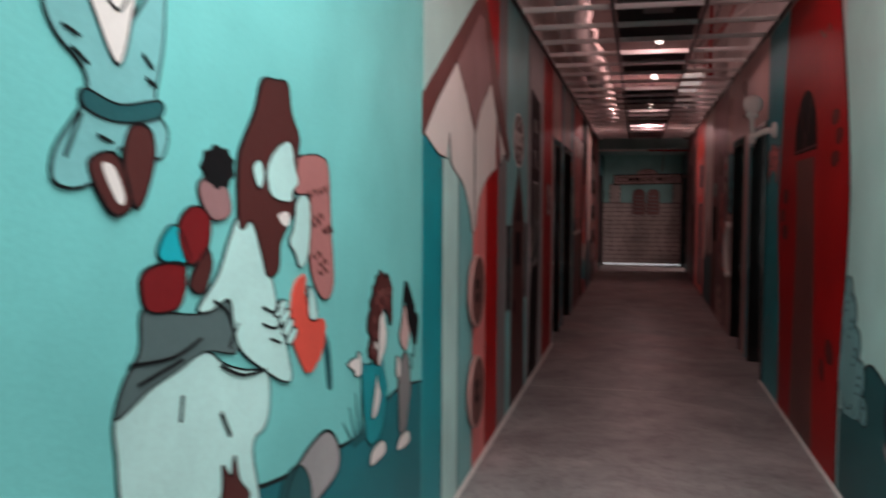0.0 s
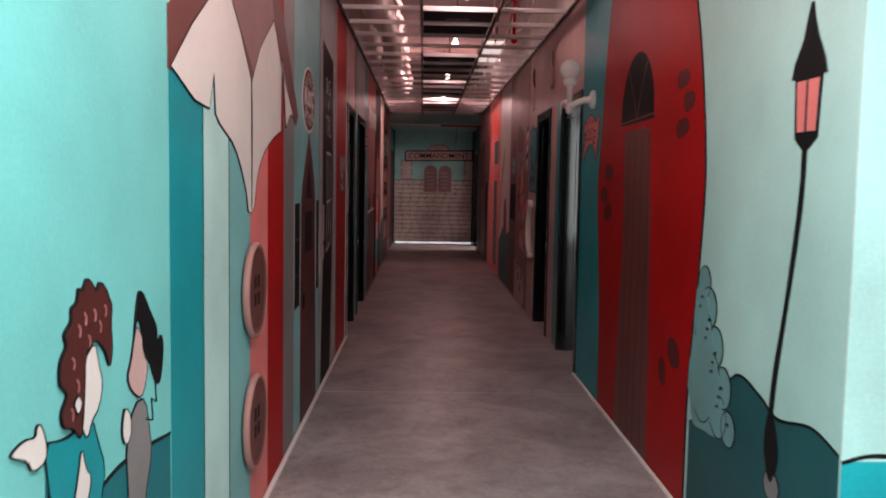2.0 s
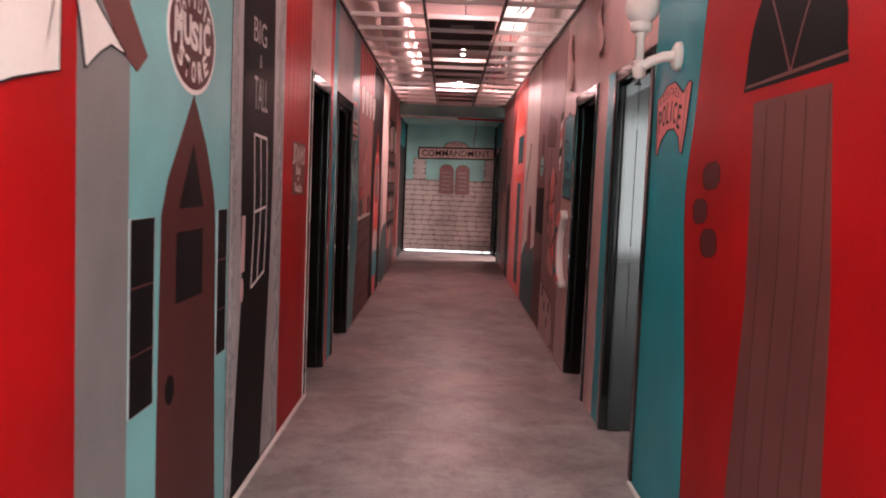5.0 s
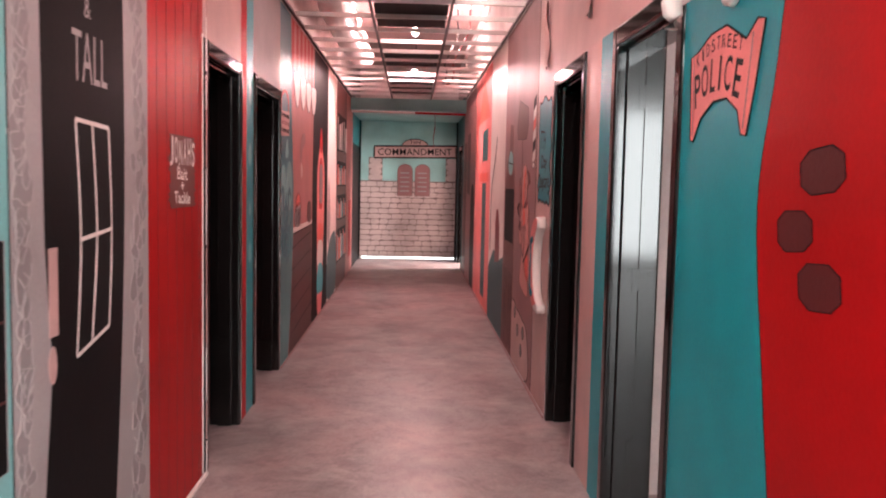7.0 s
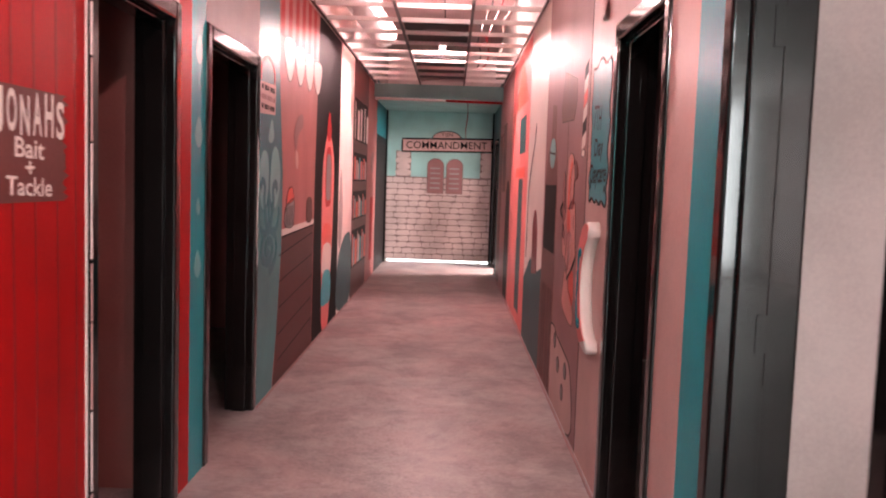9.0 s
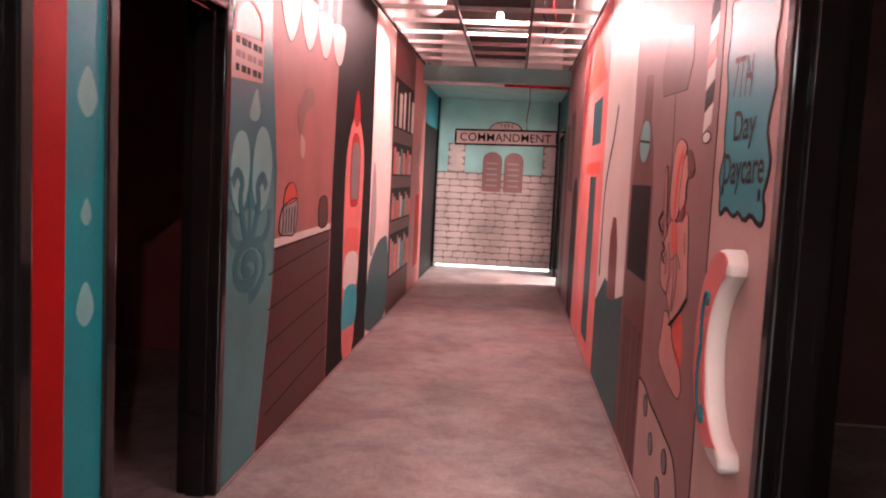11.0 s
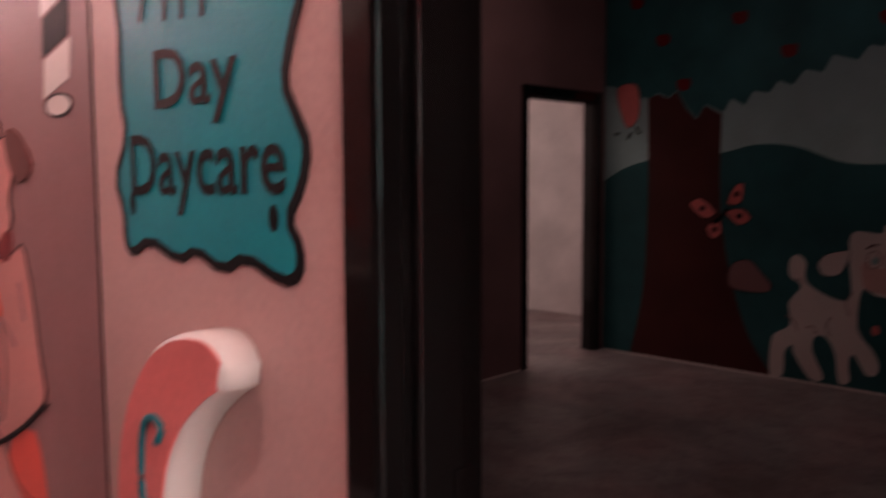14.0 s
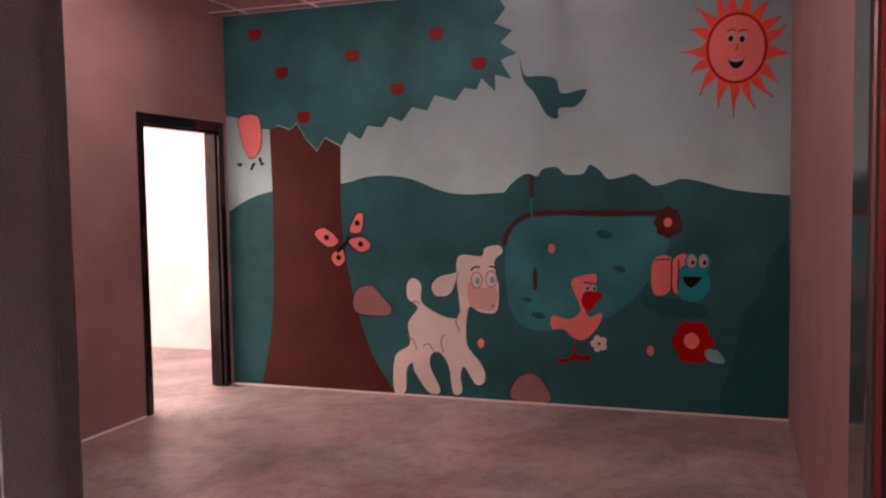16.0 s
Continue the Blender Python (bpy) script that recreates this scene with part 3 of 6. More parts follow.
# two small figures and plants by the hill
shape(garden, "L", "painted_robe", soft_corners([(-6.985, 0.915), (-6.90, 0.895), (-6.83, 0.895), (-6.76, 0.90), (-6.73, 0.84), (-6.69, 0.77), (-6.72, 0.70), (-6.76, 0.62), (-6.92, 0.62), (-6.96, 0.78)]), TEALMID, 3, 0.004, smooth=False)
shape(garden, "L", "painted_hand", soft_corners([(-6.84, 0.80), (-6.82, 0.86), (-6.80, 0.80), (-6.77, 0.78), (-6.80, 0.72), (-6.88, 0.70), (-6.87, 0.74)]), CREAM, 5, 0.004, smooth=False)
shape(garden, "L", "painted_hair", [(-6.78, 1.195), (-6.755, 1.185), (-6.73, 1.165), (-6.71, 1.18), (-6.68, 1.165), (-6.66, 1.14), (-6.645, 1.12), (-6.65, 1.08), (-6.645, 1.03), (-6.66, 0.99), (-6.69, 1.03), (-6.74, 1.06), (-6.79, 1.04), (-6.80, 0.97), (-6.82, 0.88), (-6.86, 0.905), (-6.90, 0.92), (-6.91, 0.95), (-6.885, 0.98), (-6.915, 1.01),
                                           (-6.91, 1.05), (-6.885, 1.075), (-6.89, 1.10), (-6.86, 1.12), (-6.855, 1.145), (-6.83, 1.155), (-6.82, 1.18), (-6.80, 1.175)], BROWN, 5, 0.004)
shape(garden, "L", "painted_face", soft_corners([(-6.80, 1.03), (-6.74, 1.06), (-6.725, 1.01), (-6.70, 0.96), (-6.725, 0.91), (-6.765, 0.895), (-6.79, 0.86), (-6.82, 0.90), (-6.80, 0.94)]), CREAM, 4, 0.004, smooth=False)
shape(garden, "L", "painted_ear", [(-6.855, 0.955), (-6.835, 0.965), (-6.82, 0.945), (-6.84, 0.93)], CREAM, 7, 0.003)
for a, z in ((-6.83, 1.11), (-6.80, 1.13), (-6.75, 1.13), (-6.72, 1.10), (-6.86, 1.05), (-6.84, 1.0), (-6.69, 1.13), (-6.87, 0.95), (-6.78, 1.08)):
    line("hair_stroke", "L", eased([(a, z), (a + 0.012, z - 0.012), (a + 0.008, z - 0.028)], 3), 0.005, 7, PINKDULL, garden)
shape(garden, "L", "painted_hand", soft_corners([(-7.11, 0.935), (-7.06, 0.945), (-7.015, 0.935), (-7.012, 0.955), (-6.995, 0.955), (-6.975, 0.92), (-6.975, 0.88), (-7.03, 0.875), (-7.05, 0.905), (-7.10, 0.925)]), CREAM, 4, 0.004, smooth=False)
shape(garden, "L", "painted_robe", soft_corners([(-6.50, 0.86), (-6.42, 0.855), (-6.39, 0.76), (-6.375, 0.70), (-6.42, 0.62), (-6.44, 0.56), (-6.54, 0.56), (-6.55, 0.66), (-6.56, 0.78)]), GREY, 3, 0.004, smooth=False)
shape(garden, "L", "painted_hand", soft_corners([(-6.59, 0.81), (-6.58, 0.85), (-6.565, 0.87), (-6.53, 0.84), (-6.53, 0.79), (-6.565, 0.775)]), CREAM, 5, 0.004, smooth=False)
shape(garden, "L", "painted_hair", [(-6.47, 1.12), (-6.43, 1.12), (-6.38, 1.07), (-6.33, 1.02), (-6.325, 0.985), (-6.29, 0.99), (-6.275, 0.95), (-6.30, 0.875), (-6.34, 0.875), (-6.39, 0.94), (-6.44, 0.98), (-6.445, 1.03), (-6.475, 1.06), (-6.50, 1.02)], BLACK, 5, 0)
shape(garden, "L", "painted_face", soft_corners([(-6.48, 1.05), (-6.44, 1.01), (-6.43, 0.96), (-6.40, 0.94), (-6.42, 0.89), (-6.455, 0.86), (-6.52, 0.895), (-6.55, 0.935), (-6.52, 0.97), (-6.50, 1.02)]), PALEPINK, 4, 0.004, smooth=False)
line("painted_thorn", "L", [(-6.42, 0.80), (-6.36, 0.78), (-6.37, 0.84), (-6.33, 0.82), (-6.34, 0.88), (-6.30, 0.87), (-6.295, 0.92)], 0.006, 3, BLACK, garden)
shape(garden, "L", "painted_shoe", [(-6.54, 0.55), (-6.42, 0.55), (-6.40, 0.50), (-6.56, 0.51)], CREAM, 3, 0.004)
shape(garden, "L", "painted_shoe", [(-6.86, 0.60), (-6.74, 0.60), (-6.72, 0.55), (-6.88, 0.55)], CREAM, 3, 0.004)
for k in range(7):
    lean = (k - 3) * 0.035
    patch("painted_blade", "L", [(-7.05 + k * 0.022, 0.66), (-7.03 + k * 0.022, 0.66), (-7.04 + k * 0.022 + lean, 0.86 - abs(lean) * 0.9)], 3, TEALDARK, garden)
shape(garden, "L", "painted_head", oval(-7.86, 0.66, 0.11, 0.15, 12), MAUVE, 4, 0.005)
shape(garden, "L", "painted_hair", [(-7.99, 0.62), (-7.97, 0.74), (-7.90, 0.80), (-7.895, 0.865), (-7.86, 0.83), (-7.84, 0.87), (-7.82, 0.81), (-7.77, 0.76), (-7.83, 0.745), (-7.88, 0.70), (-7.93, 0.60)], BROWN, 5, 0.004)
shape(garden, "L", "painted_bush", [(-7.62, 0.60), (-7.60, 0.70), (-7.54, 0.74), (-7.46, 0.73), (-7.40, 0.66), (-7.42, 0.58)], TEALDARK, 2, 0.005)

random.seed(3)
for k in range(9):
    a, z = random.uniform(-7.42, -7.30), random.uniform(1.22, 1.50)
    line("hair_stroke", "L", eased([(a, z), (a + 0.02, z - 0.015), (a + 0.045, z + 0.004), (a + 0.065, z - 0.012)], 3), 0.006, 6, BROWN, garden)
for pts in ([(-8.22, 1.14), (-8.08, 1.13), (-7.98, 1.15)], [(-8.2, 1.10), (-8.05, 1.12)], [(-7.86, 1.11), (-7.82, 1.16)], [(-7.93, 1.22), (-7.87, 1.19), (-7.84, 1.14)], [(-8.05, 1.05), (-8.06, 1.0)],
            [(-7.70, 1.18), (-7.64, 1.16), (-7.60, 1.17)], [(-7.70, 1.14), (-7.63, 1.12), (-7.58, 1.13)], [(-7.66, 1.10), (-7.60, 1.08)], [(-7.90, 1.08), (-7.80, 1.04), (-7.68, 1.03)], [(-7.90, 0.98), (-7.86, 0.92)]):
    line("fold_stroke", "L", eased(pts, 4), 0.008, 7, BLACK, garden)
for pts in ([(-8.36, 1.66), (-8.32, 1.64)], [(-8.38, 1.69), (-8.34, 1.68)], [(-8.17, 1.68), (-8.14, 1.66)], [(-8.16, 1.64), (-8.13, 1.63)], [(-8.34, 1.56), (-8.38, 1.49)], [(-8.30, 1.53), (-8.26, 1.52)], [(-8.28, 1.76), (-8.24, 1.74), (-8.21, 1.77)]):
    line("fold_stroke", "L", eased(pts, 4), 0.006, 7, BLACK, garden)

# ---- left wall: striped tent ----
tent = mural("striped_tent_mural", (LX, -5.2, 0), "painted striped tent with a white scalloped awning")
for a0, a1, m in ((-6.2, -5.85, TEALMID), (-5.85, -5.5, AQUAPALE), (-5.5, -5.13, AQUA), (-5.13, -4.75, PINKP), (-4.75, -4.325, RED), (-4.325, -3.99, GREY)):
    stripe(tent, "L", a0, a1, m, edge=0.004 if m in (TEALMID, AQUAPALE) else 0.0, name="painted_stripe")
patch("painted_sky", "L", [(-6.2, 1.86), (-5.0, 2.52), (-4.6, CEIL - 0.01), (-6.2, CEIL - 0.01)], 2, SKYPALE, tent)
patch("painted_roof", "L", [(-6.21, 1.70), (-6.21, 1.87), (-4.98, 2.56), (-4.78, 2.56), (-3.86, 1.755), (-3.94, 1.70), (-4.05, 1.74), (-4.30, 1.95), (-5.0, 1.75)], 3, BROWNMID, tent)
patch("painted_roof_face", "L", [(-5.55, 2.10), (-4.98, 2.45), (-4.84, 2.45), (-4.6, 2.12), (-5.02, 1.80)], 4, MAUVE, tent)
left_half = [(-6.19, 1.71), (-5.98, 1.86), (-5.57, 2.10), (-5.33, 1.96), (-5.13, 1.80), (-5.12, 1.27), (-5.18, 1.28), (-5.22, 1.36), (-5.30, 1.44), (-5.38, 1.50), (-5.46, 1.54), (-5.64, 1.59), (-5.70, 1.62), (-5.72, 1.75), (-5.78, 1.63), (-5.95, 1.64)]
right_half = [(-5.12, 1.79), (-4.95, 1.95), (-4.62, 2.13), (-4.40, 1.93), (-4.03, 1.735), (-4.13, 1.745), (-4.20, 1.715), (-4.285, 1.665), (-4.315, 1.77), (-4.36, 1.90), (-4.40, 2.0), (-4.415, 1.80), (-4.42, 1.64), (-4.50, 1.625), (-4.62, 1.60), (-4.74, 1.565), (-4.86, 1.52), (-4.97, 1.455), (-5.03, 1.38), (-5.055, 1.31), (-5.12, 1.27)]
shape(tent, "L", "painted_awning", left_half, CREAM, 5, 0.006, smooth=False)
shape(tent, "L", "painted_awning", right_half, CREAM, 5, 0.006, smooth=False)
line("fold_line", "L", eased([(-5.12, 1.80), (-5.11, 1.6), (-5.12, 1.3)]), 0.008, 7, BLACK, tent)


def wooden_button(place, radius):
    """A big turned wooden button with a raised rim and four holes, fixed flat to the wall."""
    button = thing("wooden_button", place, "large round brown wooden button fixed to the tent wall", "button", "tent buttons")
    x, y, z = place
    bm = bmesh.new()
    rings = []
    for r, d in ((radius, 0.0), (radius, 0.016), (radius * 0.97, 0.022), (radius * 0.91, 0.022), (radius * 0.87, 0.017), (radius * 0.3, 0.016)):
        rings.append([bm.verts.new((x + d, y + r * math.cos(k * math.tau / 40), z + r * math.sin(k * math.tau / 40))) for k in range(40)])
    for p, q in zip(rings, rings[1:]):
        for k in range(40):
            bm.faces.new((p[k], p[(k + 1) % 40], q[(k + 1) % 40], q[k]))
    bm.faces.new(rings[-1])
    part("disc", bm, BUTTONWOOD, button)
    bm = bmesh.new()
    loops = []
    for k in range(44):
        ang = k * math.tau / 44
        loops.append([bm.verts.new((x + 0.010 + 0.015 * math.sin(j * math.tau / 8), y + (radius + 0.012 * math.cos(j * math.tau / 8)) * math.cos(ang), z + (radius + 0.012 * math.cos(j * math.tau / 8)) * math.sin(ang))) for j in range(8)])
    for k in range(44):
        p, q = loops[k], loops[(k + 1) % 44]
        for j in range(8):
            bm.faces.new((p[j], q[j], q[(j + 1) % 8], p[(j + 1) % 8]))
    part("rim", bm, BUTTONRIM, button, "dusty pink edge band", True)
    for dy in (-0.032, 0.032):
        for dz in (-0.035, 0.035):
            part("hole", soften(boxes(((x + 0.012, y + dy - 0.017, z + dz - 0.026), (x + 0.0185, y + dy + 0.017, z + dz + 0.026))), 0.003), BLACK, button)
    return button


BUTTONWOOD = paint("button_wood", (0.16, 0.06, 0.052), 0.5, 0.2, 0.15, 14)
wooden_button((LX + 0.012, -5.125, 0.96), 0.183)
wooden_button((LX + 0.012, -5.125, 0.42), 0.183)

# ---- left wall: music shop ----
music = mural("music_shop_mural", (LX, -3.4, 0), "painted turquoise shop front with a pointed brown door")
stripe(music, "L", -3.99, -2.90, AQUA, edge=0.006)
patch("painted_door", "L", [(-3.74, 0), (-3.04, 0), (-3.08, 0.6), (-3.11, 1.28)] + [(-3.15, 1.38), (-3.24, 1.52), (-3.40, 1.69), (-3.55, 1.52), (-3.66, 1.40)] + [(-3.72, 1.28), (-3.74, 0.6)], 2, BROWN, music)
patch("painted_pane", "L", [(-3.55, 1.30), (-3.27, 1.30), (-3.40, 1.52)], 3, BLACK, music)
patch("painted_pane", "L", block(-3.57, 0.98, -3.27, 1.22), 3, BLACK, music)
shape(music, "L", "painted_knob", oval(-3.62, 0.70, 0.045, 0.05, 12), DARKGREY, 3, 0)
for a0, a1 in ((-3.98, -3.78), (-3.07, -2.93)):
    patch("painted_window", "L", block(a0, 0.70, a1, 1.28), 2, DARKGREY, music)
    for z in (0.88, 1.08):
        line("glazing_line", "L", [(a0, z), ((a0 + a1) / 2, z), (a1, z)], 0.008, 3, BROWN, music)
    line("window_edge", "L", [(a0, 0.7), (a1, 0.7), (a1, 1.28), (a0, 1.28)], 0.005, 3, STONEGREY, music, closed=True)
patch("sign_rim", "L", oval(-3.42, 1.885, 0.27, 0.195, 40), 2, CREAM, music)
patch("sign_face", "L", oval(-3.42, 1.885, 0.25, 0.178, 40), 3, BROWN, music)
for k, (letter, a, high) in enumerate((("M", -3.585, 0.115), ("U", -3.49, 0.105), ("S", -3.41, 0.10), ("I", -3.345, 0.105), ("C", -3.27, 0.115))):
    lettering("L", letter, a, 1.895 + 0.006 * math.sin(k * 2.0), 0.03 if letter == "I" else 0.085, high, 4, CREAM, music, 3 * math.sin(k * 1.9), 0.045)
arched("L", "STORE", -3.42, 1.885, 0.185, 0.118, 222, 318, 0.060, CREAM, music, bold=0.04)
arched("L", "DAVID'S", -3.42, 1.885, 0.195, 0.128, 147, 33, 0.050, CREAM, music, bold=0.015)

# ---- left wall: tailor's shop ----
VEIN = paint("pale_vein", (0.42, 0.40, 0.395), 0.6)
tailor = mural("tailor_shop_mural", (LX, -2.4, 0), "painted black shop door in a grey stone surround")
stripe(tailor, "L", -2.90, -1.80, STONEGREY, name="painted_stone")
door_edge = eased([(-2.22, 0.0), (-2.13, 0.6), (-2.07, 1.2), (-2.06, 1.8), (-2.08, 2.30)])
patch("painted_door", "L", [(-2.72, 2.36), (-2.70, 1.24), (-2.66, 0.9), (-2.74, 0.4), (-2.80, 0.0)] + door_edge, 1, DARKGREY, tailor)
random.seed(5)
STONEDARK = paint("stone_blotch", (0.27, 0.255, 0.255), 0.6)
for a0, a1 in ((-2.03, -1.82), (-2.885, -2.77)):
    z = 0.05
    while z < 2.62:
        low = a0 - 0.055 * max(0.0, 1 - z / 0.9) if a1 > -2 else a0
        a, r = random.uniform(low + 0.035, a1 - 0.035), random.uniform(0.026, 0.05)
        star = [(min(a1 + 0.008, max(low - 0.02, a + r * (0.55 + 0.75 * random.random()) * math.cos(k * math.tau / 9))), z + r * 1.25 * (0.5 + 0.8 * random.random()) * math.sin(k * math.tau / 9)) for k in range(9)]
        star = rounded(star, 3)
        patch("stone_blotch", "L", star, 1, STONEDARK, tailor)
        cut = random.randint(4, 12)
        line("stone_vein", "L", star[cut:] + star[:max(1, cut - 7)], 0.0035, 2, VEIN, tailor)
        if random.random() < 0.6:
            tail = [star[cut], (star[cut][0] + random.uniform(-0.03, 0.03), star[cut][1] + 0.03), (min(a1, star[cut][0] + random.uniform(-0.04, 0.04)), star[cut][1] + 0.06)]
            line("stone_vein", "L", eased(tail, 3), 0.0035, 2, VEIN, tailor)
        z += random.uniform(0.028, 0.06)
frame_pts = [(-2.48, 1.61), (-2.21, 1.60), (-2.19, 1.27), (-2.22, 0.95), (-2.49, 0.90), (-2.45, 1.25)]
for pts in (frame_pts[:2], [(-2.21, 1.60), (-2.19, 1.27), (-2.22, 0.95)], [(-2.22, 0.95), (-2.49, 0.90)], [(-2.49, 0.90), (-2.45, 1.25), (-2.48, 1.61)], [(-2.45, 1.25), (-2.19, 1.27)], [(-2.35, 1.605), (-2.32, 1.26), (-2.37, 0.925)]):
    line("painted_glazing_bar", "L", eased(pts, 6), 0.016, 2, CREAM, tailor)
patch("painted_handle", "L", block(-2.68, 0.99, -2.62, 1.24), 2, PALEPINK, tailor)
patch("painted_handle", "L", oval(-2.66, 0.91, 0.028, 0.055, 14), 2, PALEPINK, tailor)
lettering("L", "BIG", -2.40, 2.08, 0.26, 0.11, 2, STONEGREY, tailor)
lettering("L", "&", -2.38, 1.95, 0.05, 0.06, 2, STONEGREY, tailor)
lettering("L", "TALL", -2.36, 1.80, 0.28, 0.15, 2, STONEGREY, tailor)

# ---- left wall: red tackle shop ----
tackle = mural("tackle_shop_mural", (LX, -1.4, 0), "painted red plank shop front with white lettering")
stripe(tackle, "L", -1.80, DOOR_A[0] - 0.02, RED, name="painted_board")
for a in (-1.68, -1.55, -1.42, -1.30, -1.17, -1.05):
    line("plank_line", "L", [(a, 0.0), (a + 0.008, 0.9), (a - 0.004, 1.8), (a, CEIL)], 0.008, 1, DARKRED, tackle)
random.seed(8)
brushed = []
for k in range(26):
    z = 1.315 + 0.31 * k / 25
    brushed.append((-1.115 + random.uniform(-0.025, 0.02), z))
for k in range(26):
    z = 1.625 - 0.31 * k / 25
    brushed.append((-1.525 + random.uniform(-0.02, 0.03), z))
patch("sign_ground", "L", brushed, 2, BROWNMID, tackle)
for k, letter in enumerate("JONAHS"):
    lettering("L", letter, -1.492 + 0.068 * k, 1.555 + 0.006 * math.sin(k * 2.2), 0.05, 0.115 + 0.008 * math.cos(k * 1.7), 3, CREAM, tackle, 2 * math.sin(k * 3.1), 0.02)
lettering("L", "Bait", -1.33, 1.462, 0.16, 0.055, 3, CREAM, tackle, -2, 0.015)
lettering("L", "+", -1.33, 1.41, 0.05, 0.035, 3, CREAM, tackle, 0, 0.02)
lettering("L", "Tackle", -1.33, 1.358, 0.25, 0.052, 3, CREAM, tackle, -2, 0.015)
stripe(tackle, "L", DOOR_A[1] + 0.02, 0.09, RED, name="painted_board")
stripe(tackle, "L", DOOR_A[0] - 0.02, DOOR_A[1] + 0.02, PALEPINK, z0=HEAD + 0.03, name="painted_lintel")
tagged(part("trim_bead", boxes(((LX - 0.002, DOOR_A[0] - 0.030, 0), (LX + 0.006, DOOR_A[0] - 0.021, HEAD + 0.04))), CREAM), "thin cream corner bead beside a doorway", "trim", kind="structure")

# ---- left wall: drinks shop with waves ----
wave = mural("wave_shop_mural", (LX, 1.5, 0), "painted teal shop front with pale leaves and a spiral wave")
stripe(wave, "L", 0.09, DOOR_B[0] - 0.02, TEALMID, name="painted_field")
stripe(wave, "L", DOOR_B[0] - 0.02, DOOR_B[1] + 0.02, STONEGREY, z0=HEAD + 0.03, name="painted_lintel")
for z, r in ((1.58, 0.055), (1.25, 0.03), (0.98, 0.05), (1.95, 0.05)):
    patch("painted_drop", "L", rounded([(0.20, z + r * 1.6), (0.20 - r, z), (0.20, z - r), (0.20 + r, z)]), 1, AQUA, wave)
patch("painted_field", "L", [(1.36, 0), (1.86, 0), (2.10, 0.9), (2.11, 1.4), (1.98, 2.0), (1.90, CEIL - 0.01), (1.36, CEIL - 0.01)], 0, TEAL, wave)
patch("painted_wave", "L", [(1.365, 0.0), (1.85, 0.0)] + eased([(1.85, 0.0), (1.98, 0.40), (2.07, 0.85), (2.08, 1.20), (2.05, 1.42)]) + [(2.0, 1.30), (1.84, 1.18), (1.68, 1.22), (1.50, 1.18), (1.365, 1.30)], 1, AQUADULL, wave)
shape(wave, "L", "painted_petal", [(1.55, 1.565), (1.46, 1.53), (1.415, 1.42), (1.43, 1.28), (1.53, 1.20), (1.63, 1.27), (1.665, 1.42), (1.63, 1.53)], AQUA, 2, 0)
shape(wave, "L", "painted_petal", [(1.86, 1.60), (1.77, 1.56), (1.715, 1.43), (1.73, 1.28), (1.85, 1.20), (1.97, 1.27), (2.02, 1.42), (1.96, 1.55)], AQUA, 2, 0)
shape(wave, "L", "painted_drop", [(1.735, 1.765), (1.65, 1.665), (1.66, 1.625), (1.74, 1.62), (1.80, 1.66), (1.775, 1.72)], AQUA, 2, 0)
for pts, w in (([(1.43, 1.33), (1.49, 1.38), (1.56, 1.34), (1.545, 1.26), (1.60, 1.13), (1.66, 1.06)], 0.075), ([(1.93, 1.31), (1.87, 1.36), (1.79, 1.32), (1.81, 1.24), (1.76, 1.13), (1.70, 1.06)], 0.075),
               ([(1.41, 1.22), (1.42, 1.12), (1.50, 1.06), (1.62, 1.05)], 0.066), ([(2.0, 1.20), (1.98, 1.12), (1.90, 1.06), (1.76, 1.05)], 0.066), ([(1.66, 1.30), (1.685, 1.20), (1.68, 1.08)], 0.040)):
    line("painted_frond", "L", eased(pts), w, 3, TEAL, wave)
spiral = [(1.68 + (0.020 + 0.0098 * k) * math.cos(k * 0.5 + 0.6), 0.945 - (0.011 + 0.0052 * k) * math.sin(k * 0.5 + 0.6)) for k in range(28)]
line("painted_spiral", "L", spiral, 0.064, 4, TEAL, wave)
notice = thing("price_notice", (LX, 1.6, 1.8), "pale pink hanging notice with dark illegible lettering", "sign")
patch("board", "L", [(1.38, 1.78), (1.82, 1.80), (1.83, 1.99), (1.38, 1.97)], 3, PALEPINK, notice)
line("cord", "L", eased([(1.42, 1.98), (1.44, 2.08), (1.60, 2.14), (1.77, 2.09), (1.80, 1.99)]), 0.02, 3, PINKP, notice)
for r in range(3):
    for k in range(5):
        patch("text_bar", "L", block(1.43 + k * 0.078, 1.815 + r * 0.058, 1.43 + k * 0.078 + (0.045 + 0.017 * ((k + r) % 2)), 1.845 + r * 0.058), 4, MAUVE if r == 1 else DARKGREY, notice)

# ---- left wall: snack bar ----
snack = mural("snack_bar_mural", (LX, 2.7, 0), "painted snack bar with a scalloped awning and plank counter")
patch("painted_wall", "L", [(1.86, 0), (3.42, 0), (3.44, 1.4), (3.56, CEIL - 0.01), (1.90, CEIL - 0.01), (1.98, 2.0), (2.11, 1.4), (2.10, 0.9)], 0, PINKDULL, snack)
patch("painted_counter", "L", [(1.88, 0), (3.40, 0), (3.40, 1.03), (2.12, 1.0), (2.09, 0.8)], 1, BROWN, snack)
for z in (0.18, 0.36, 0.54, 0.72, 0.9):
    line("plank_line", "L", [(2.02, z - 0.03), (2.5, z), (3.4, z + 0.05)], 0.012, 2, BLACK, snack)
patch("painted_worktop", "L", [(2.10, 1.0), (3.42, 1.02), (3.42, 1.06), (2.10, 1.045)], 2, CREAM, snack)
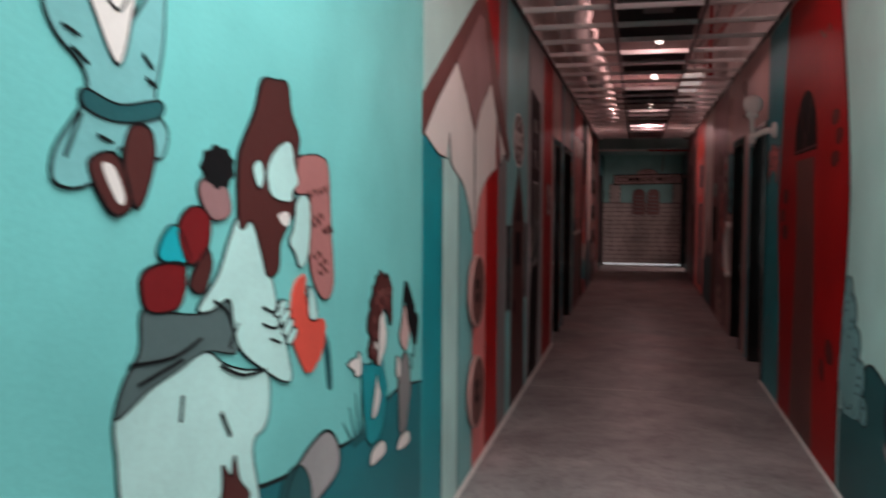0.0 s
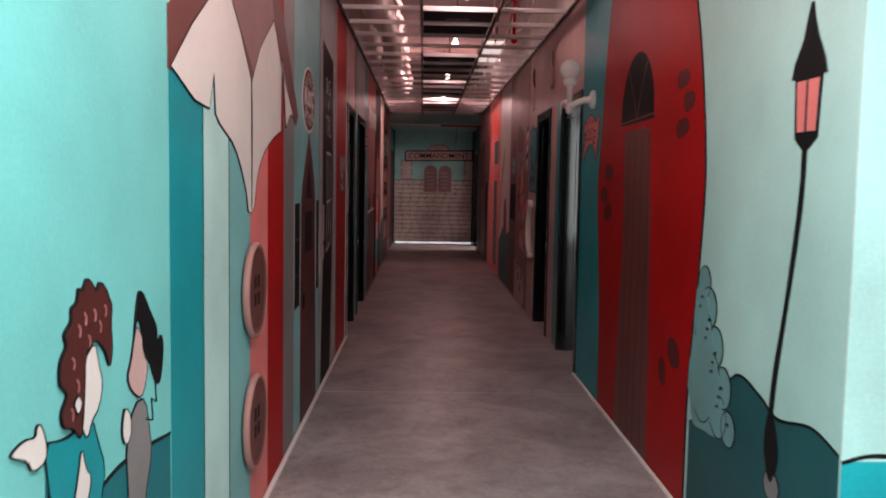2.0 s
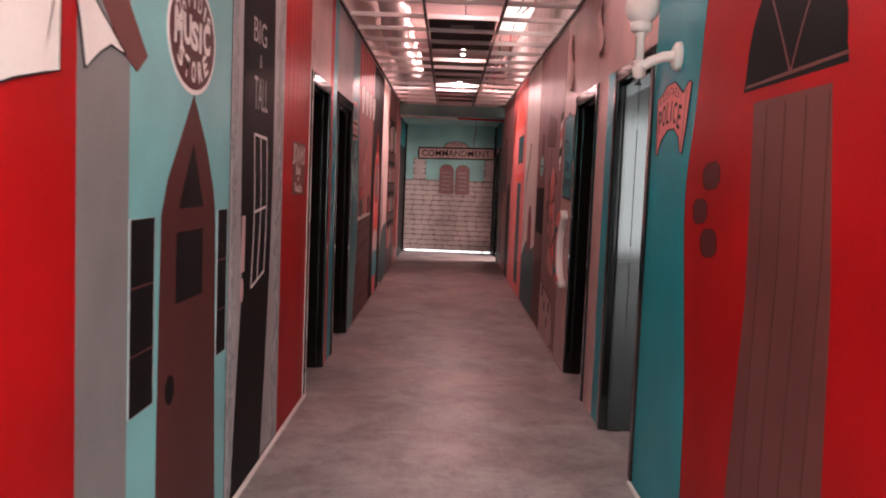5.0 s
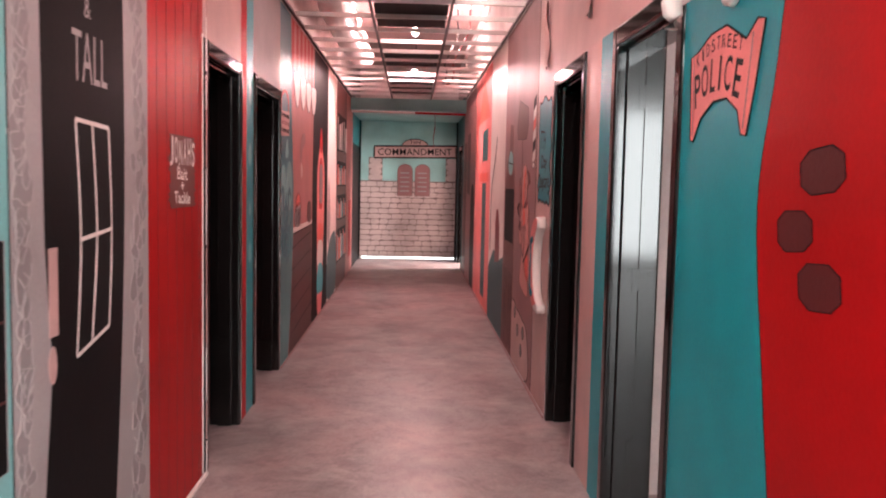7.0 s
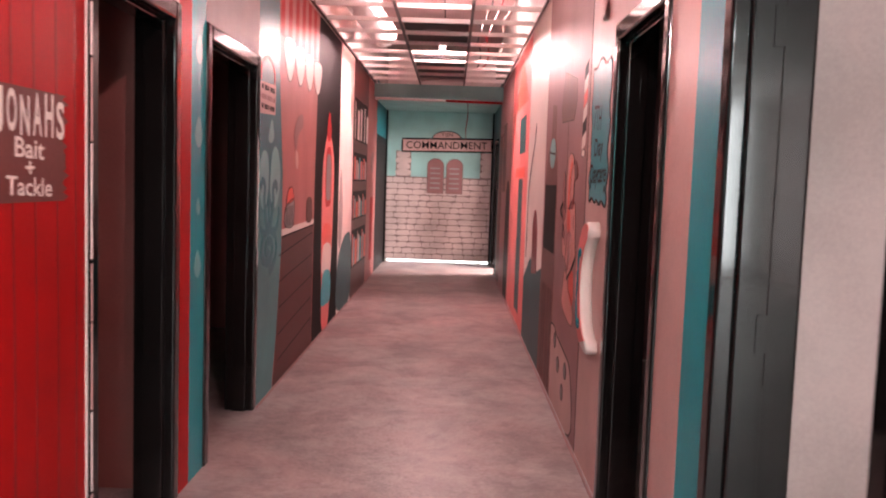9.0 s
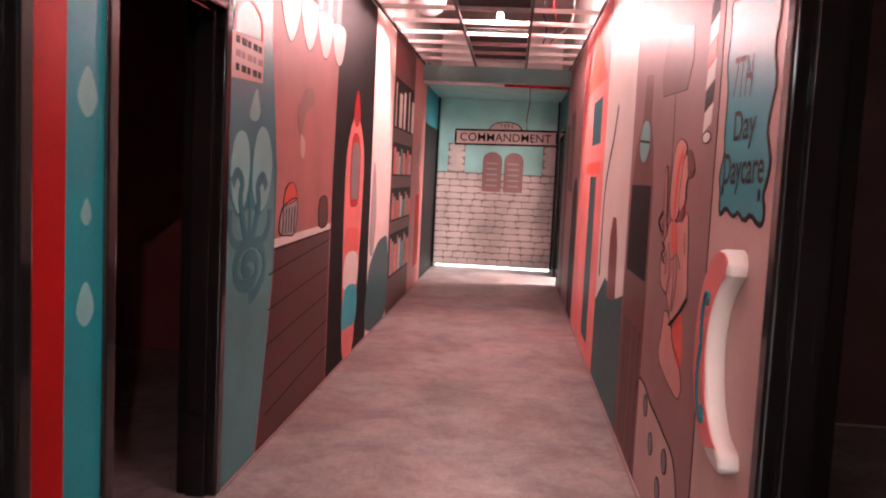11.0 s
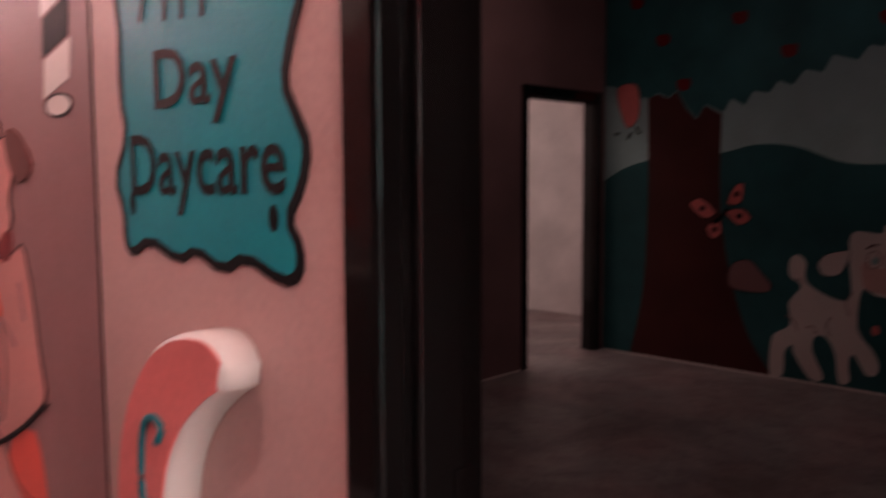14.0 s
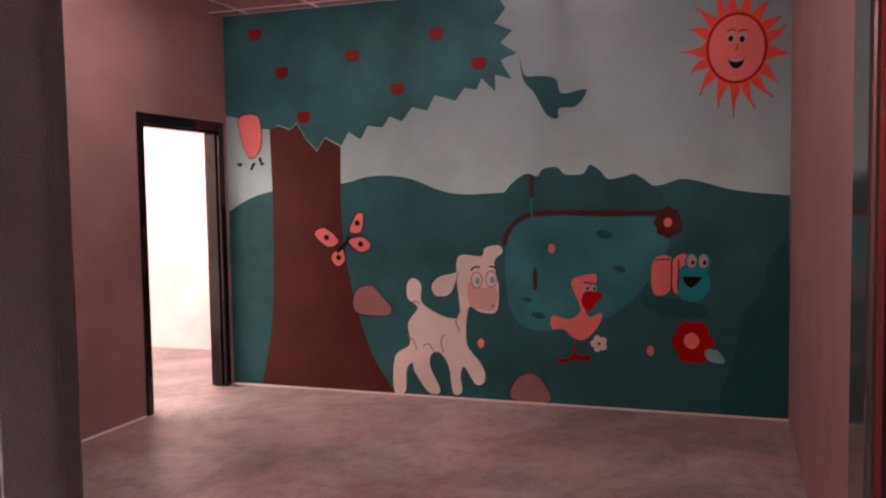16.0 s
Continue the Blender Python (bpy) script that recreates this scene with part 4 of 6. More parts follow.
line("edge_line", "L", [(2.10, 0.992), (2.7, 1.0), (3.42, 1.014)], 0.012, 3, BLACK, snack)
for k in range(4):
    a = 2.10 + k * 0.40
    shape(snack, "L", "painted_scallop", [(a, 2.34), (a + 0.38, 2.36), (a + 0.32, 2.16), (a + 0.18, 2.07 + 0.01 * k), (a + 0.04, 2.18)], CREAM, 2, 0.006)
for k in range(6):
    stripe(snack, "L", 1.96 + k * 0.26, 2.09 + k * 0.26, RED, z0=2.34, z1=CEIL - 0.02, level=1, name="awning_stripe")
shape(snack, "L", "painted_basket", [(2.18, 1.08), (2.24, 1.20), (2.52, 1.24), (2.50, 1.06), (2.30, 1.05)], STONEGREY, 3)
for k in range(5):
    line("weave_line", "L", [(2.24 + k * 0.055, 1.06), (2.25 + k * 0.055, 1.13), (2.24 + k * 0.06, 1.20)], 0.012, 5, DARKGREY, snack)
shape(snack, "L", "painted_fruit", [(2.25, 1.22), (2.30, 1.31), (2.44, 1.33), (2.52, 1.25), (2.38, 1.22)], ORANGE, 3, 0.006)
shape(snack, "L", "painted_jar", [(3.08, 1.06), (3.08, 1.22), (3.28, 1.23), (3.30, 1.06)], BROWN, 3, 0.006)
shape(snack, "L", "painted_leaf", [(2.48, 1.72), (2.62, 1.84), (2.80, 1.88), (2.84, 1.80), (2.66, 1.72), (2.56, 1.60)], MAUVE, 3, 0)
shape(snack, "L", "painted_leaf", [(2.56, 1.60), (2.66, 1.56), (2.64, 1.47), (2.56, 1.50)], PALEPINK, 3, 0)

# ---- left wall: barber ----
barber = mural("barber_mural", (LX, 4.2, 0), "painted dark barber shop front with a striped rocket pole")
patch("painted_wall", "L", [(3.42, 0), (4.94, 0), (4.96, CEIL - 0.01), (3.56, CEIL - 0.01), (3.44, 1.4)], 0, DARKGREY, barber)
shape(barber, "L", "painted_pole", [(4.0, 0.02), (3.90, 0.5), (3.86, 1.2), (3.92, 1.6), (4.22, 1.84), (4.55, 1.6), (4.58, 1.2), (4.48, 0.5), (4.36, 0.02)], PINKP, 1, 0)
shape(barber, "L", "painted_tip", [(4.10, 1.82), (4.22, 2.02), (4.36, 1.83), (4.22, 1.74)], RED, 2, 0)
shape(barber, "L", "painted_hole", [(4.06, 1.2), (4.06, 1.60), (4.22, 1.70), (4.40, 1.60), (4.40, 1.2), (4.22, 1.14)], RED, 2, 0)
shape(barber, "L", "painted_glass", [(4.09, 1.24), (4.09, 1.56), (4.22, 1.63), (4.37, 1.56), (4.37, 1.24), (4.22, 1.20)], GREY, 3, 0)
for z0, z1, m in ((0.80, 0.98, ORANGE), (0.54, 0.79, CREAM), (0.24, 0.53, BRIGHTTEAL)):
    shape(barber, "L", "painted_band", [(3.92, z0 + 0.02), (4.0, z1), (4.44, z1 - 0.03), (4.46, z0), (4.2, z0 - 0.02)], m, 2, 0)

# ---- left wall: far shops ----
library = mural("book_shop_mural", (LX, 6.5, 0), "painted pale wall and dark shelves of coloured books")
stripe(library, "L", 4.96, 6.10, CREAM, name="painted_wall")
shape(library, "L", "painted_bush", [(4.98, 0.05), (4.98, 0.5), (5.3, 0.72), (5.7, 0.80), (6.05, 0.72), (6.08, 0.05)], TEALDARK, 1, 0)
shape(library, "L", "painted_shadow", [(5.0, 0.8), (5.1, 1.5), (5.3, 1.1), (5.2, 0.7)], STONEGREY, 1, 0)
stripe(library, "L", 6.10, 7.75, BROWN, name="painted_shelf_back")
for z0, z1 in ((0.35, 0.80), (0.92, 1.26), (1.38, 1.72), (1.86, 2.36)):
    patch("painted_recess", "L", block(6.18, z0, 7.68, z1), 1, DARKGREY, library)
    x, k = 6.24, 0
    while x < 7.55:
        w = 0.10 + 0.07 * ((k * 7 + int(z0 * 10)) % 3)
        m = (PALEPINK, ORANGE, STONEGREY, PINKP, TEALMID, CREAM)[(k * 5 + int(z0 * 10)) % 6] if z0 < 1.8 else (CREAM, DARKGREY)[k % 2]
        patch("painted_book", "L", block(x, z0 + 0.02, x + w - 0.02, z1 - 0.05 - 0.04 * (k % 3)), 2, m, library)
        x, k = x + w, k + 1
market = mural("market_mural", (LX, 8.4, 0), "painted salmon pillar shop with a dark red curtain")
stripe(market, "L", 7.75, 9.05, PINKDULL, name="painted_wall")
patch("painted_curtain", "L", block(8.28, 0.25, 8.72, 1.15), 1, RED, market)
shape(market, "L", "painted_leaf", [(8.2, 1.6), (8.4, 1.8), (8.7, 1.75), (8.6, 1.5)], MAUVE, 1, 0)
# Flat black stands in for the dark side opening; no recess is cut.
far_opening = mural("far_opening_sheet", (LX, 9.8, 0), "flat black sheet for a dark side opening, deep teal panel above")
stripe(far_opening, "L", 9.05, END_Y, TEAL, z0=2.1, z1=2.9, name="painted_panel")
stripe(far_opening, "L", 9.05, END_Y, BLACK, z1=2.1, name="painted_door")

# ---- right wall: lamp post scene ----
BUSHTEAL = paint("bush_teal", (0.19, 0.37, 0.38), 0.5, 0.15)
street = mural("lamp_post_mural", (RX, -5.7, 0), "pale teal mural with a crooked lamp post, bush and hill")
stripe(street, "R", POST_Y + 0.002, -4.9, SKYPALE, name="painted_sky")
hill_line = eased([(-6.275, 0.67), (-6.1, 0.70), (-5.87, 0.66), (-5.72, 0.70), (-5.5, 0.72), (-5.3, 0.55), (-5.0, 0.40)])
patch("painted_hill", "R", hill_line + [(-5.0, 0.0), (-6.275, 0.0)], 1, TEALDARK, street)
line("outline", "R", hill_line, 0.012, 2, BLACK, street)
shape(street, "R", "painted_bush", [(-5.08, 1.06), (-5.16, 1.02), (-5.22, 0.90), (-5.30, 0.78), (-5.38, 0.64), (-5.44, 0.50), (-5.36, 0.44), (-5.20, 0.42), (-5.02, 0.44), (-5.0, 0.8)], BUSHTEAL, 2, 0)
for a, z, r in ((-5.13, 1.02, 0.07), (-5.19, 0.92, 0.09), (-5.14, 0.82, 0.10), (-5.28, 0.78, 0.085), (-5.24, 0.66, 0.10), (-5.38, 0.64, 0.085), (-5.34, 0.52, 0.09), (-5.15, 0.56, 0.12), (-5.45, 0.5, 0.07)):
    shape(street, "R", "painted_leaf_clump", oval(a, z, r, r * 0.95, 9), BUSHTEAL, 3, 0.006)
for a, z, r in ((-5.1, 0.9, 0.10), (-5.16, 0.76, 0.11), (-5.25, 0.62, 0.11), (-5.08, 0.6, 0.12), (-5.3, 0.55, 0.08)):
    patch("painted_leaf_clump", "R", oval(a, z, r, r, 14), 5, BUSHTEAL, street)
for k in range(12):
    a, z = -5.1 - 0.026 * k + 0.05 * math.sin(k * 2.1), 0.95 - 0.04 * k
    line("leaf_mark", "R", eased([(a, z), (a - 0.015, z + 0.012), (a - 0.03, z + 0.004)], 3), 0.007, 7, BLACK, street)
post = eased([(-5.97, 1.53), (-5.96, 1.35), (-5.90, 1.05), (-5.84, 0.8), (-5.82, 0.65)])
line("painted_post", "R", post, 0.034, 4, BLACK, street)
shape(street, "R", "painted_post_foot", [(-5.82, 0.68), (-5.78, 0.55), (-5.84, 0.44), (-5.89, 0.55)], BLACK, 4, 0)
shape(street, "R", "painted_plinth", oval(-5.85, 0.43, 0.06, 0.05, 12), GREY, 3, 0.005)
patch("painted_lantern_cap", "R", [(-5.86, 1.745), (-6.09, 1.745), (-6.075, 1.79), (-6.02, 1.87), (-5.995, 1.93), (-5.985, 1.965), (-5.97, 1.965), (-5.955, 1.93), (-5.93, 1.86), (-5.875, 1.79)], 4, BLACK, street)
patch("painted_lantern_body", "R", [(-5.885, 1.75), (-6.065, 1.75), (-6.05, 1.56), (-5.99, 1.525), (-5.955, 1.525), (-5.90, 1.56)], 4, BLACK, street)
patch("painted_lantern_glass", "R", [(-5.902, 1.735), (-5.965, 1.735), (-5.965, 1.58), (-5.915, 1.58)], 5, PINKP, street)
patch("painted_lantern_glass", "R", [(-5.98, 1.735), (-6.05, 1.735), (-6.037, 1.58), (-5.98, 1.58)], 5, PINKP, street)
# the painted end of the wall
stripe(street, "P", RX + 0.001, RX + 0.27, AQUAPALE, z0=0.66, name="painted_end")
stripe(street, "P", RX + 0.001, RX + 0.27, BRIGHTTEAL, z1=0.66, name="painted_end")
line("outline", "P", eased([(RX + 0.002, 0.655), (RX + 0.08, 0.675), (RX + 0.18, 0.67), (RX + 0.268, 0.65)]), 0.014, 1, BLACK, street)

# ---- right wall: red shoe house ----
house = mural("red_house_mural", (RX, -4.1, 0), "painted round-sided red house with an arched window and brown door")
bulge = eased([(-4.96, 0.0), (-4.97, 0.55), (-5.04, 0.97), (-5.085, 1.35), (-5.07, 1.6), (-4.97, 2.0), (-4.80, 2.45), (-4.72, CEIL - 0.01)])
inner = eased([(-3.30, CEIL - 0.01), (-3.14, 2.2), (-3.06, 1.75), (-2.985, 1.40), (-3.07, 0.95), (-3.14, 0.6), (-3.17, 0.0)])
patch("painted_wall", "R", bulge + inner, 6, RED, house)
line("outline", "R", bulge, 0.008, 7, BLACK, house)
line("outline", "R", inner, 0.006, 7, BLACK, house)
patch("painted_door", "R", [(-3.63, 0.0), (-4.36, 0.0), (-4.33, 0.6), (-4.30, 1.15), (-4.22, 1.71), (-3.68, 1.71), (-3.72, 1.1), (-3.66, 0.5)], 7, BROWNMID, house)
for k in range(4):
    a = -3.80 - k * 0.14
    line("plank_line", "R", [(a, 0.0), (a + 0.01, 0.6), (a - 0.012, 1.2), (a + 0.01, 1.69)], 0.010, 8, BROWN, house)
arch = [(-3.58, 1.75), (-4.30, 1.75)] + [(-3.94 - 0.345 * math.cos(k * math.pi / 14), 1.80 + 0.33 * math.sin(k * math.pi / 14)) for k in range(15)]
patch("painted_window", "R", arch[:1] + arch[:1:-1] + arch[1:2], 7, DARKGREY, house)
for pts in ([(-3.95, 1.77), (-3.86, 1.90), (-3.75, 2.05)], [(-3.95, 1.77), (-4.03, 1.92), (-4.13, 2.06)], [(-3.60, 1.765), (-3.95, 1.77), (-4.30, 1.775)]):
    line("glazing_line", "R", eased(pts), 0.012, 8, BROWNMID, house)
STONERED = paint("stone_brown_red", (0.10, 0.016, 0.016), 0.5)
for pts in ([(-4.67, 1.925), (-4.83, 1.925), (-4.84, 1.86), (-4.68, 1.84)], [(-4.77, 1.825), (-4.92, 1.82), (-4.92, 1.755), (-4.79, 1.73)], [(-4.68, 1.705), (-4.85, 1.71), (-4.86, 1.645), (-4.69, 1.62)],
            [(-4.53, 0.50), (-4.56, 0.60), (-4.64, 0.56), (-4.64, 0.45)], [(-4.66, 0.66), (-4.70, 0.72), (-4.82, 0.70), (-4.86, 0.60), (-4.72, 0.58)], [(-3.20, 1.525), (-3.385, 1.54), (-3.405, 1.445), (-3.215, 1.43)],
            [(-3.10, 1.395), (-3.27, 1.40), (-3.28, 1.315), (-3.115, 1.30)], [(-3.215, 1.285), (-3.395, 1.295), (-3.415, 1.20), (-3.235, 1.185)]):
    shape(house, "R", "painted_stone", soft_corners(pts), STONERED, 7, 0.003, smooth=False)
line("painted_flourish", "R", eased([(-4.30, 2.42), (-4.45, 2.36), (-4.55, 2.40), (-4.62, 2.34)]), 0.03, 8, DARKRED, house)

# ---- right wall: police station ----
station = mural("police_station_mural", (RX, -2.8, 0), "painted deep teal station front with a pink banner")
patch("painted_wall", "R", [(-3.32, 0), (-2.36, 0), (-2.36, CEIL - 0.01), (-3.32, CEIL - 0.01)], 2, TEALMID, station)
patch("painted_banner", "R", [(-2.435, 1.84), (-2.50, 1.85), (-2.60, 1.885), (-2.72, 1.89), (-2.86, 1.83), (-2.93, 1.87), (-2.975, 1.86), (-2.93, 1.70), (-2.885, 1.58), (-2.85, 1.585), (-2.82, 1.65), (-2.74, 1.69), (-2.64, 1.69), (-2.54, 1.65), (-2.48, 1.585), (-2.455, 1.59)], 4, PINKP, station)
for k, (letter, a, z, wide, high) in enumerate((("P", -2.505, 1.735, 0.05, 0.10), ("O", -2.565, 1.757, 0.055, 0.095), ("L", -2.63, 1.765, 0.04, 0.095), ("I", -2.685, 1.765, 0.014, 0.095), ("C", -2.745, 1.757, 0.05, 0.095), ("E", -2.815, 1.735, 0.05, 0.10))):
    lettering("R", letter, a, z, wide, high, 5, BLACK, station, 8 - 4.5 * k, 0.012)
for k, letter in enumerate("KIDSTREET"):
    lettering("R", letter, -2.50 - 0.041 * k, 1.818 + 0.034 * math.sin((k + 0.5) * math.pi / 9), 0.010 if letter == "I" else 0.026, 0.036, 5, BLACK, station, 14 - 3.5 * k)
line("outline", "R", [(-2.435, 1.84), (-2.50, 1.85), (-2.60, 1.885), (-2.72, 1.89), (-2.86, 1.83), (-2.93, 1.87), (-2.975, 1.86), (-2.93, 1.70), (-2.885, 1.58), (-2.85, 1.585), (-2.82, 1.65), (-2.74, 1.69), (-2.64, 1.69), (-2.54, 1.65), (-2.48, 1.585), (-2.455, 1.59)], 0.007, 5, BLACK, station, closed=True)
line("scroll_line", "R", eased([(-2.475, 1.60), (-2.468, 1.72), (-2.462, 1.84)], 3), 0.006, 5, MAUVE, station)
line("scroll_line", "R", eased([(-2.862, 1.60), (-2.885, 1.72), (-2.905, 1.84)], 3), 0.006, 5, MAUVE, station)
stripe(station, "R", DOOR_D[0] - 0.02, DOOR_C[1] + 0.02, PALEPINK, z0=HEAD + 0.035, level=1, name="painted_lintel")
stripe(station, "R", DOOR_D[1] + 0.022, -1.17, TEALMID, name="painted_pier")
stripe(station, "R", -1.17, DOOR_C[0] - 0.022, PALEPINK, name="painted_pier")

# the wall lamp with its globe
lamp = thing("wall_lamp", (RX - 0.01, -2.77, 2.0), "white plastic wall lamp with a round opal globe", "wall lamp")
gx, gy = 0.755, -2.77
globe = bmesh.new()
bmesh.ops.create_uvsphere(globe, u_segments=28, v_segments=16, radius=0.072)
bmesh.ops.translate(globe, verts=globe.verts[:], vec=(gx, gy, 2.185))
part("globe", globe, paint("opal_glass", (0.86, 0.80, 0.76), 0.18, 0.02, 0.0), lamp, "round opal glass globe", True)
part("collar", spun([(0.030, 0), (0.045, 0.012), (0.045, 0.040), (0.038, 0.045)], (gx, gy, 2.08)), WHITEPLASTIC, lamp, "", True)
part("stem", spun([(0.017, 0), (0.017, 0.105), (0.024, 0.115), (0.024, 0.14)], (gx, gy, 1.955)), WHITEPLASTIC, lamp, "", True)
part("elbow", tube([(gx, gy, 1.965), (gx, gy, 1.935), (gx + 0.004, gy, 1.90), (gx + 0.001, gy, 1.865)], [0.024, 0.028, 0.026, 0.018], 14), WHITEPLASTIC, lamp, "", True)
part("arm", tube([(gx, gy, 1.93), (gx + 0.05, gy, 1.965), (gx + 0.10, gy, 1.985), (RX - 0.02, gy, 1.99)], [0.020, 0.021, 0.022, 0.024], 14), WHITEPLASTIC, lamp, "", True)
part("wall_plate", tube([(RX - 0.006, gy, 1.99), (RX - 0.024, gy, 1.99), (RX - 0.034, gy, 1.99)], [0.062, 0.060, 0.045], 26), WHITEPLASTIC, lamp, "", True)

# ---- right wall: nursery front ----
nursery = mural("nursery_front_mural", (RX, 0.4, 0), "pale pink painted panel beside the nursery doorway")
stripe(nursery, "R", DOOR_C[1] + 0.022, 0.74, PALEPINK, name="painted_wall", edge=0.008)
sign = thing("nursery_sign", (RX, 0.4, 1.6), "painted ragged teal sign with black handwritten words", "sign")
ragged = soft_corners([(0.66, 2.00), (0.635, 1.90), (0.665, 1.80), (0.625, 1.72), (0.63, 1.58), (0.61, 1.52), (0.66, 1.45), (0.63, 1.40), (0.63, 1.345), (0.605, 1.33), (0.55, 1.358), (0.455, 1.328), (0.41, 1.35), (0.335, 1.322), (0.28, 1.348), (0.19, 1.318), (0.158, 1.33),
                       (0.155, 1.365), (0.182, 1.40), (0.15, 1.44), (0.135, 1.49), (0.16, 1.53), (0.185, 1.57), (0.165, 1.63), (0.135, 1.69), (0.18, 1.78), (0.145, 1.88), (0.17, 2.0), (0.30, 1.97), (0.42, 2.03), (0.55, 1.98)])
patch("sign_face", "R", ragged, 2, TEALMID, sign)
line("sign_edge", "R", ragged, 0.016, 3, BLACK, sign, closed=True)
lettering("R", "7TH", 0.46, 1.74, 0.20, 0.12, 4, BLACK, sign, -4)
lettering("R", "Day", 0.40, 1.585, 0.23, 0.115, 4, BLACK, sign, 0, 0.012)
lettering("R", "Daycare", 0.39, 1.46, 0.42, 0.125, 4, BLACK, sign, 1, 0.012)
for a, z in ((0.60, 1.41), (0.21, 1.40)):
    patch("nail_mark", "R", oval(a, z, 0.010, 0.018, 10), 4, BLACK, sign)
pole = mural("striped_pole_mural", (RX, 0.9, 1.7), "painted red and white striped pole on mauve")
stripe(pole, "R", 0.74, 1.90, MAUVE, name="painted_wall")
for k in range(6):
    z = 1.60 + k * 0.075
    patch("pole_band", "R", [(0.95, z), (0.83, z + 0.03), (0.82, z + 0.10), (0.94, z + 0.07)], 1, (CREAM, DARKGREY, CREAM, ORANGE)[k % 4], pole)
shape(pole, "R", "painted_finial", oval(0.885, 1.585, 0.06, 0.02, 12), CREAM, 1, 0.006)
shape(pole, "R", "painted_plaque", [(1.86, 1.90), (1.74, 2.12), (1.22, 2.02), (1.19, 1.90), (1.28, 1.79), (1.80, 1.81)], BROWNMID, 1, 0.006, smooth=False)
# a long-robed figure in profile, as a plain silhouette
PINKSOFT = paint("soft_pink", (0.66, 0.30, 0.27), 0.5)
robe = mural("robed_figure_mural", (RX, 1.2, 0.6), "painted salmon robed figure silhouette on mauve")
shape(robe, "R", "painted_headcloth", [(1.35, 1.595), (1.27, 1.595), (1.19, 1.56), (1.23, 1.50), (1.20, 1.41), (1.25, 1.33), (1.31, 1.28), (1.41, 1.28), (1.46, 1.36), (1.455, 1.46), (1.42, 1.56)], PINKSOFT, 3, 0.004)
shape(robe, "R", "painted_face", soft_corners([(1.22, 1.53), (1.14, 1.54), (1.12, 1.46), (1.16, 1.41), (1.14, 1.36), (1.21, 1.31), (1.27, 1.33), (1.26, 1.45)]), PINKSOFT, 4, 0.004, smooth=False)
shape(robe, "R", "painted_beard", soft_corners([(1.21, 1.33), (1.16, 1.35), (1.15, 1.31), (1.19, 1.27), (1.24, 1.29)]), DARKRED, 5, 0, smooth=False)
shape(robe, "R", "painted_robe", soft_corners([(1.40, 1.28), (1.30, 1.27), (1.17, 1.29), (1.09, 1.325), (1.05, 1.21), (1.03, 1.11), (1.00, 1.01), (1.13, 0.94), (1.28, 0.86), (1.34, 0.93), (1.41, 0.97), (1.56, 0.99), (1.585, 1.09), (1.51, 1.20), (1.46, 1.25)], 0.2), PINKSOFT, 2, 0.005, smooth=False)
line("cloth_band", "R", eased([(1.24, 1.555), (1.31, 1.50), (1.335, 1.42), (1.35, 1.33), (1.34, 1.28)], 5), 0.045, 5, ORANGE, robe)
shape(robe, "R", "painted_scarf", soft_corners([(1.37, 1.28), (1.30, 1.27), (1.26, 1.22), (1.23, 1.15), (1.29, 1.13), (1.35, 1.15), (1.37, 1.2)]), ORANGE, 5, 0, smooth=False)
shape(robe, "R", "painted_hair", soft_corners([(1.17, 1.545), (1.11, 1.555), (1.02, 1.49), (1.035, 1.455), (1.10, 1.44), (1.14, 1.47)]), BROWNMID, 6, 0, smooth=False)
shape(robe, "R", "painted_arm", soft_corners([(1.62, 1.49), (1.56, 1.50), (1.53, 1.40), (1.50, 1.26), (1.46, 1.22), (1.54, 1.18), (1.58, 1.26), (1.60, 1.38)]), PINKDULL, 3, 0.004, smooth=False)
shape(robe, "R", "painted_leg", soft_corners([(1.42, 0.92), (1.26, 0.87), (1.22, 0.80), (1.10, 0.77), (1.02, 0.72), (0.99, 0.66), (1.05, 0.615), (1.30, 0.64), (1.51, 0.69), (1.45, 0.80)]), PINKSOFT, 1, 0.004, smooth=False)
shape(robe, "R", "painted_lining", soft_corners([(1.26, 0.865), (1.09, 0.95), (1.04, 0.88), (1.02, 0.77), (1.06, 0.725), (1.19, 0.77)]), ORANGE, 1, 0, smooth=False)
for pts in ([(1.42, 1.18), (1.36, 1.08), (1.40, 0.97)], [(1.30, 1.12), (1.27, 1.02), (1.30, 0.90)], [(1.24, 1.14), (1.22, 1.04), (1.26, 0.92)], [(1.46, 1.14), (1.44, 1.05)], [(1.42, 1.11), (1.33, 1.12), (1.24, 1.15), (1.16, 1.10)], [(1.53, 1.10), (1.48, 1.13)], [(1.12, 1.24), (1.10, 1.16)], [(1.54, 1.24), (1.60, 1.20)], [(1.50, 1.30), (1.60, 1.24)]):
    line("fold_stroke", "R", eased(pts, 4), 0.006, 6, MAUVE, robe)
for pts in ([(1.60, 1.30), (1.68, 1.26), (1.62, 1.22), (1.54, 1.22)], [(1.56, 1.17), (1.50, 1.15), (1.56, 1.12), (1.49, 1.09)]):
    line("cord_stroke", "R", eased(pts, 4), 0.012, 6, BLACK, robe)
line("robe_hem", "R", eased([(1.30, 0.86), (1.14, 0.93), (1.00, 1.01)], 4), 0.012, 6, BLACK, robe)
shape(robe, "R", "painted_hillside", [(1.99, 0.02), (1.98, 0.44), (1.80, 0.50), (1.60, 0.46), (1.30, 0.43), (1.0, 0.36), (0.95, 0.02)], PALEPINK, 1, 0.012)
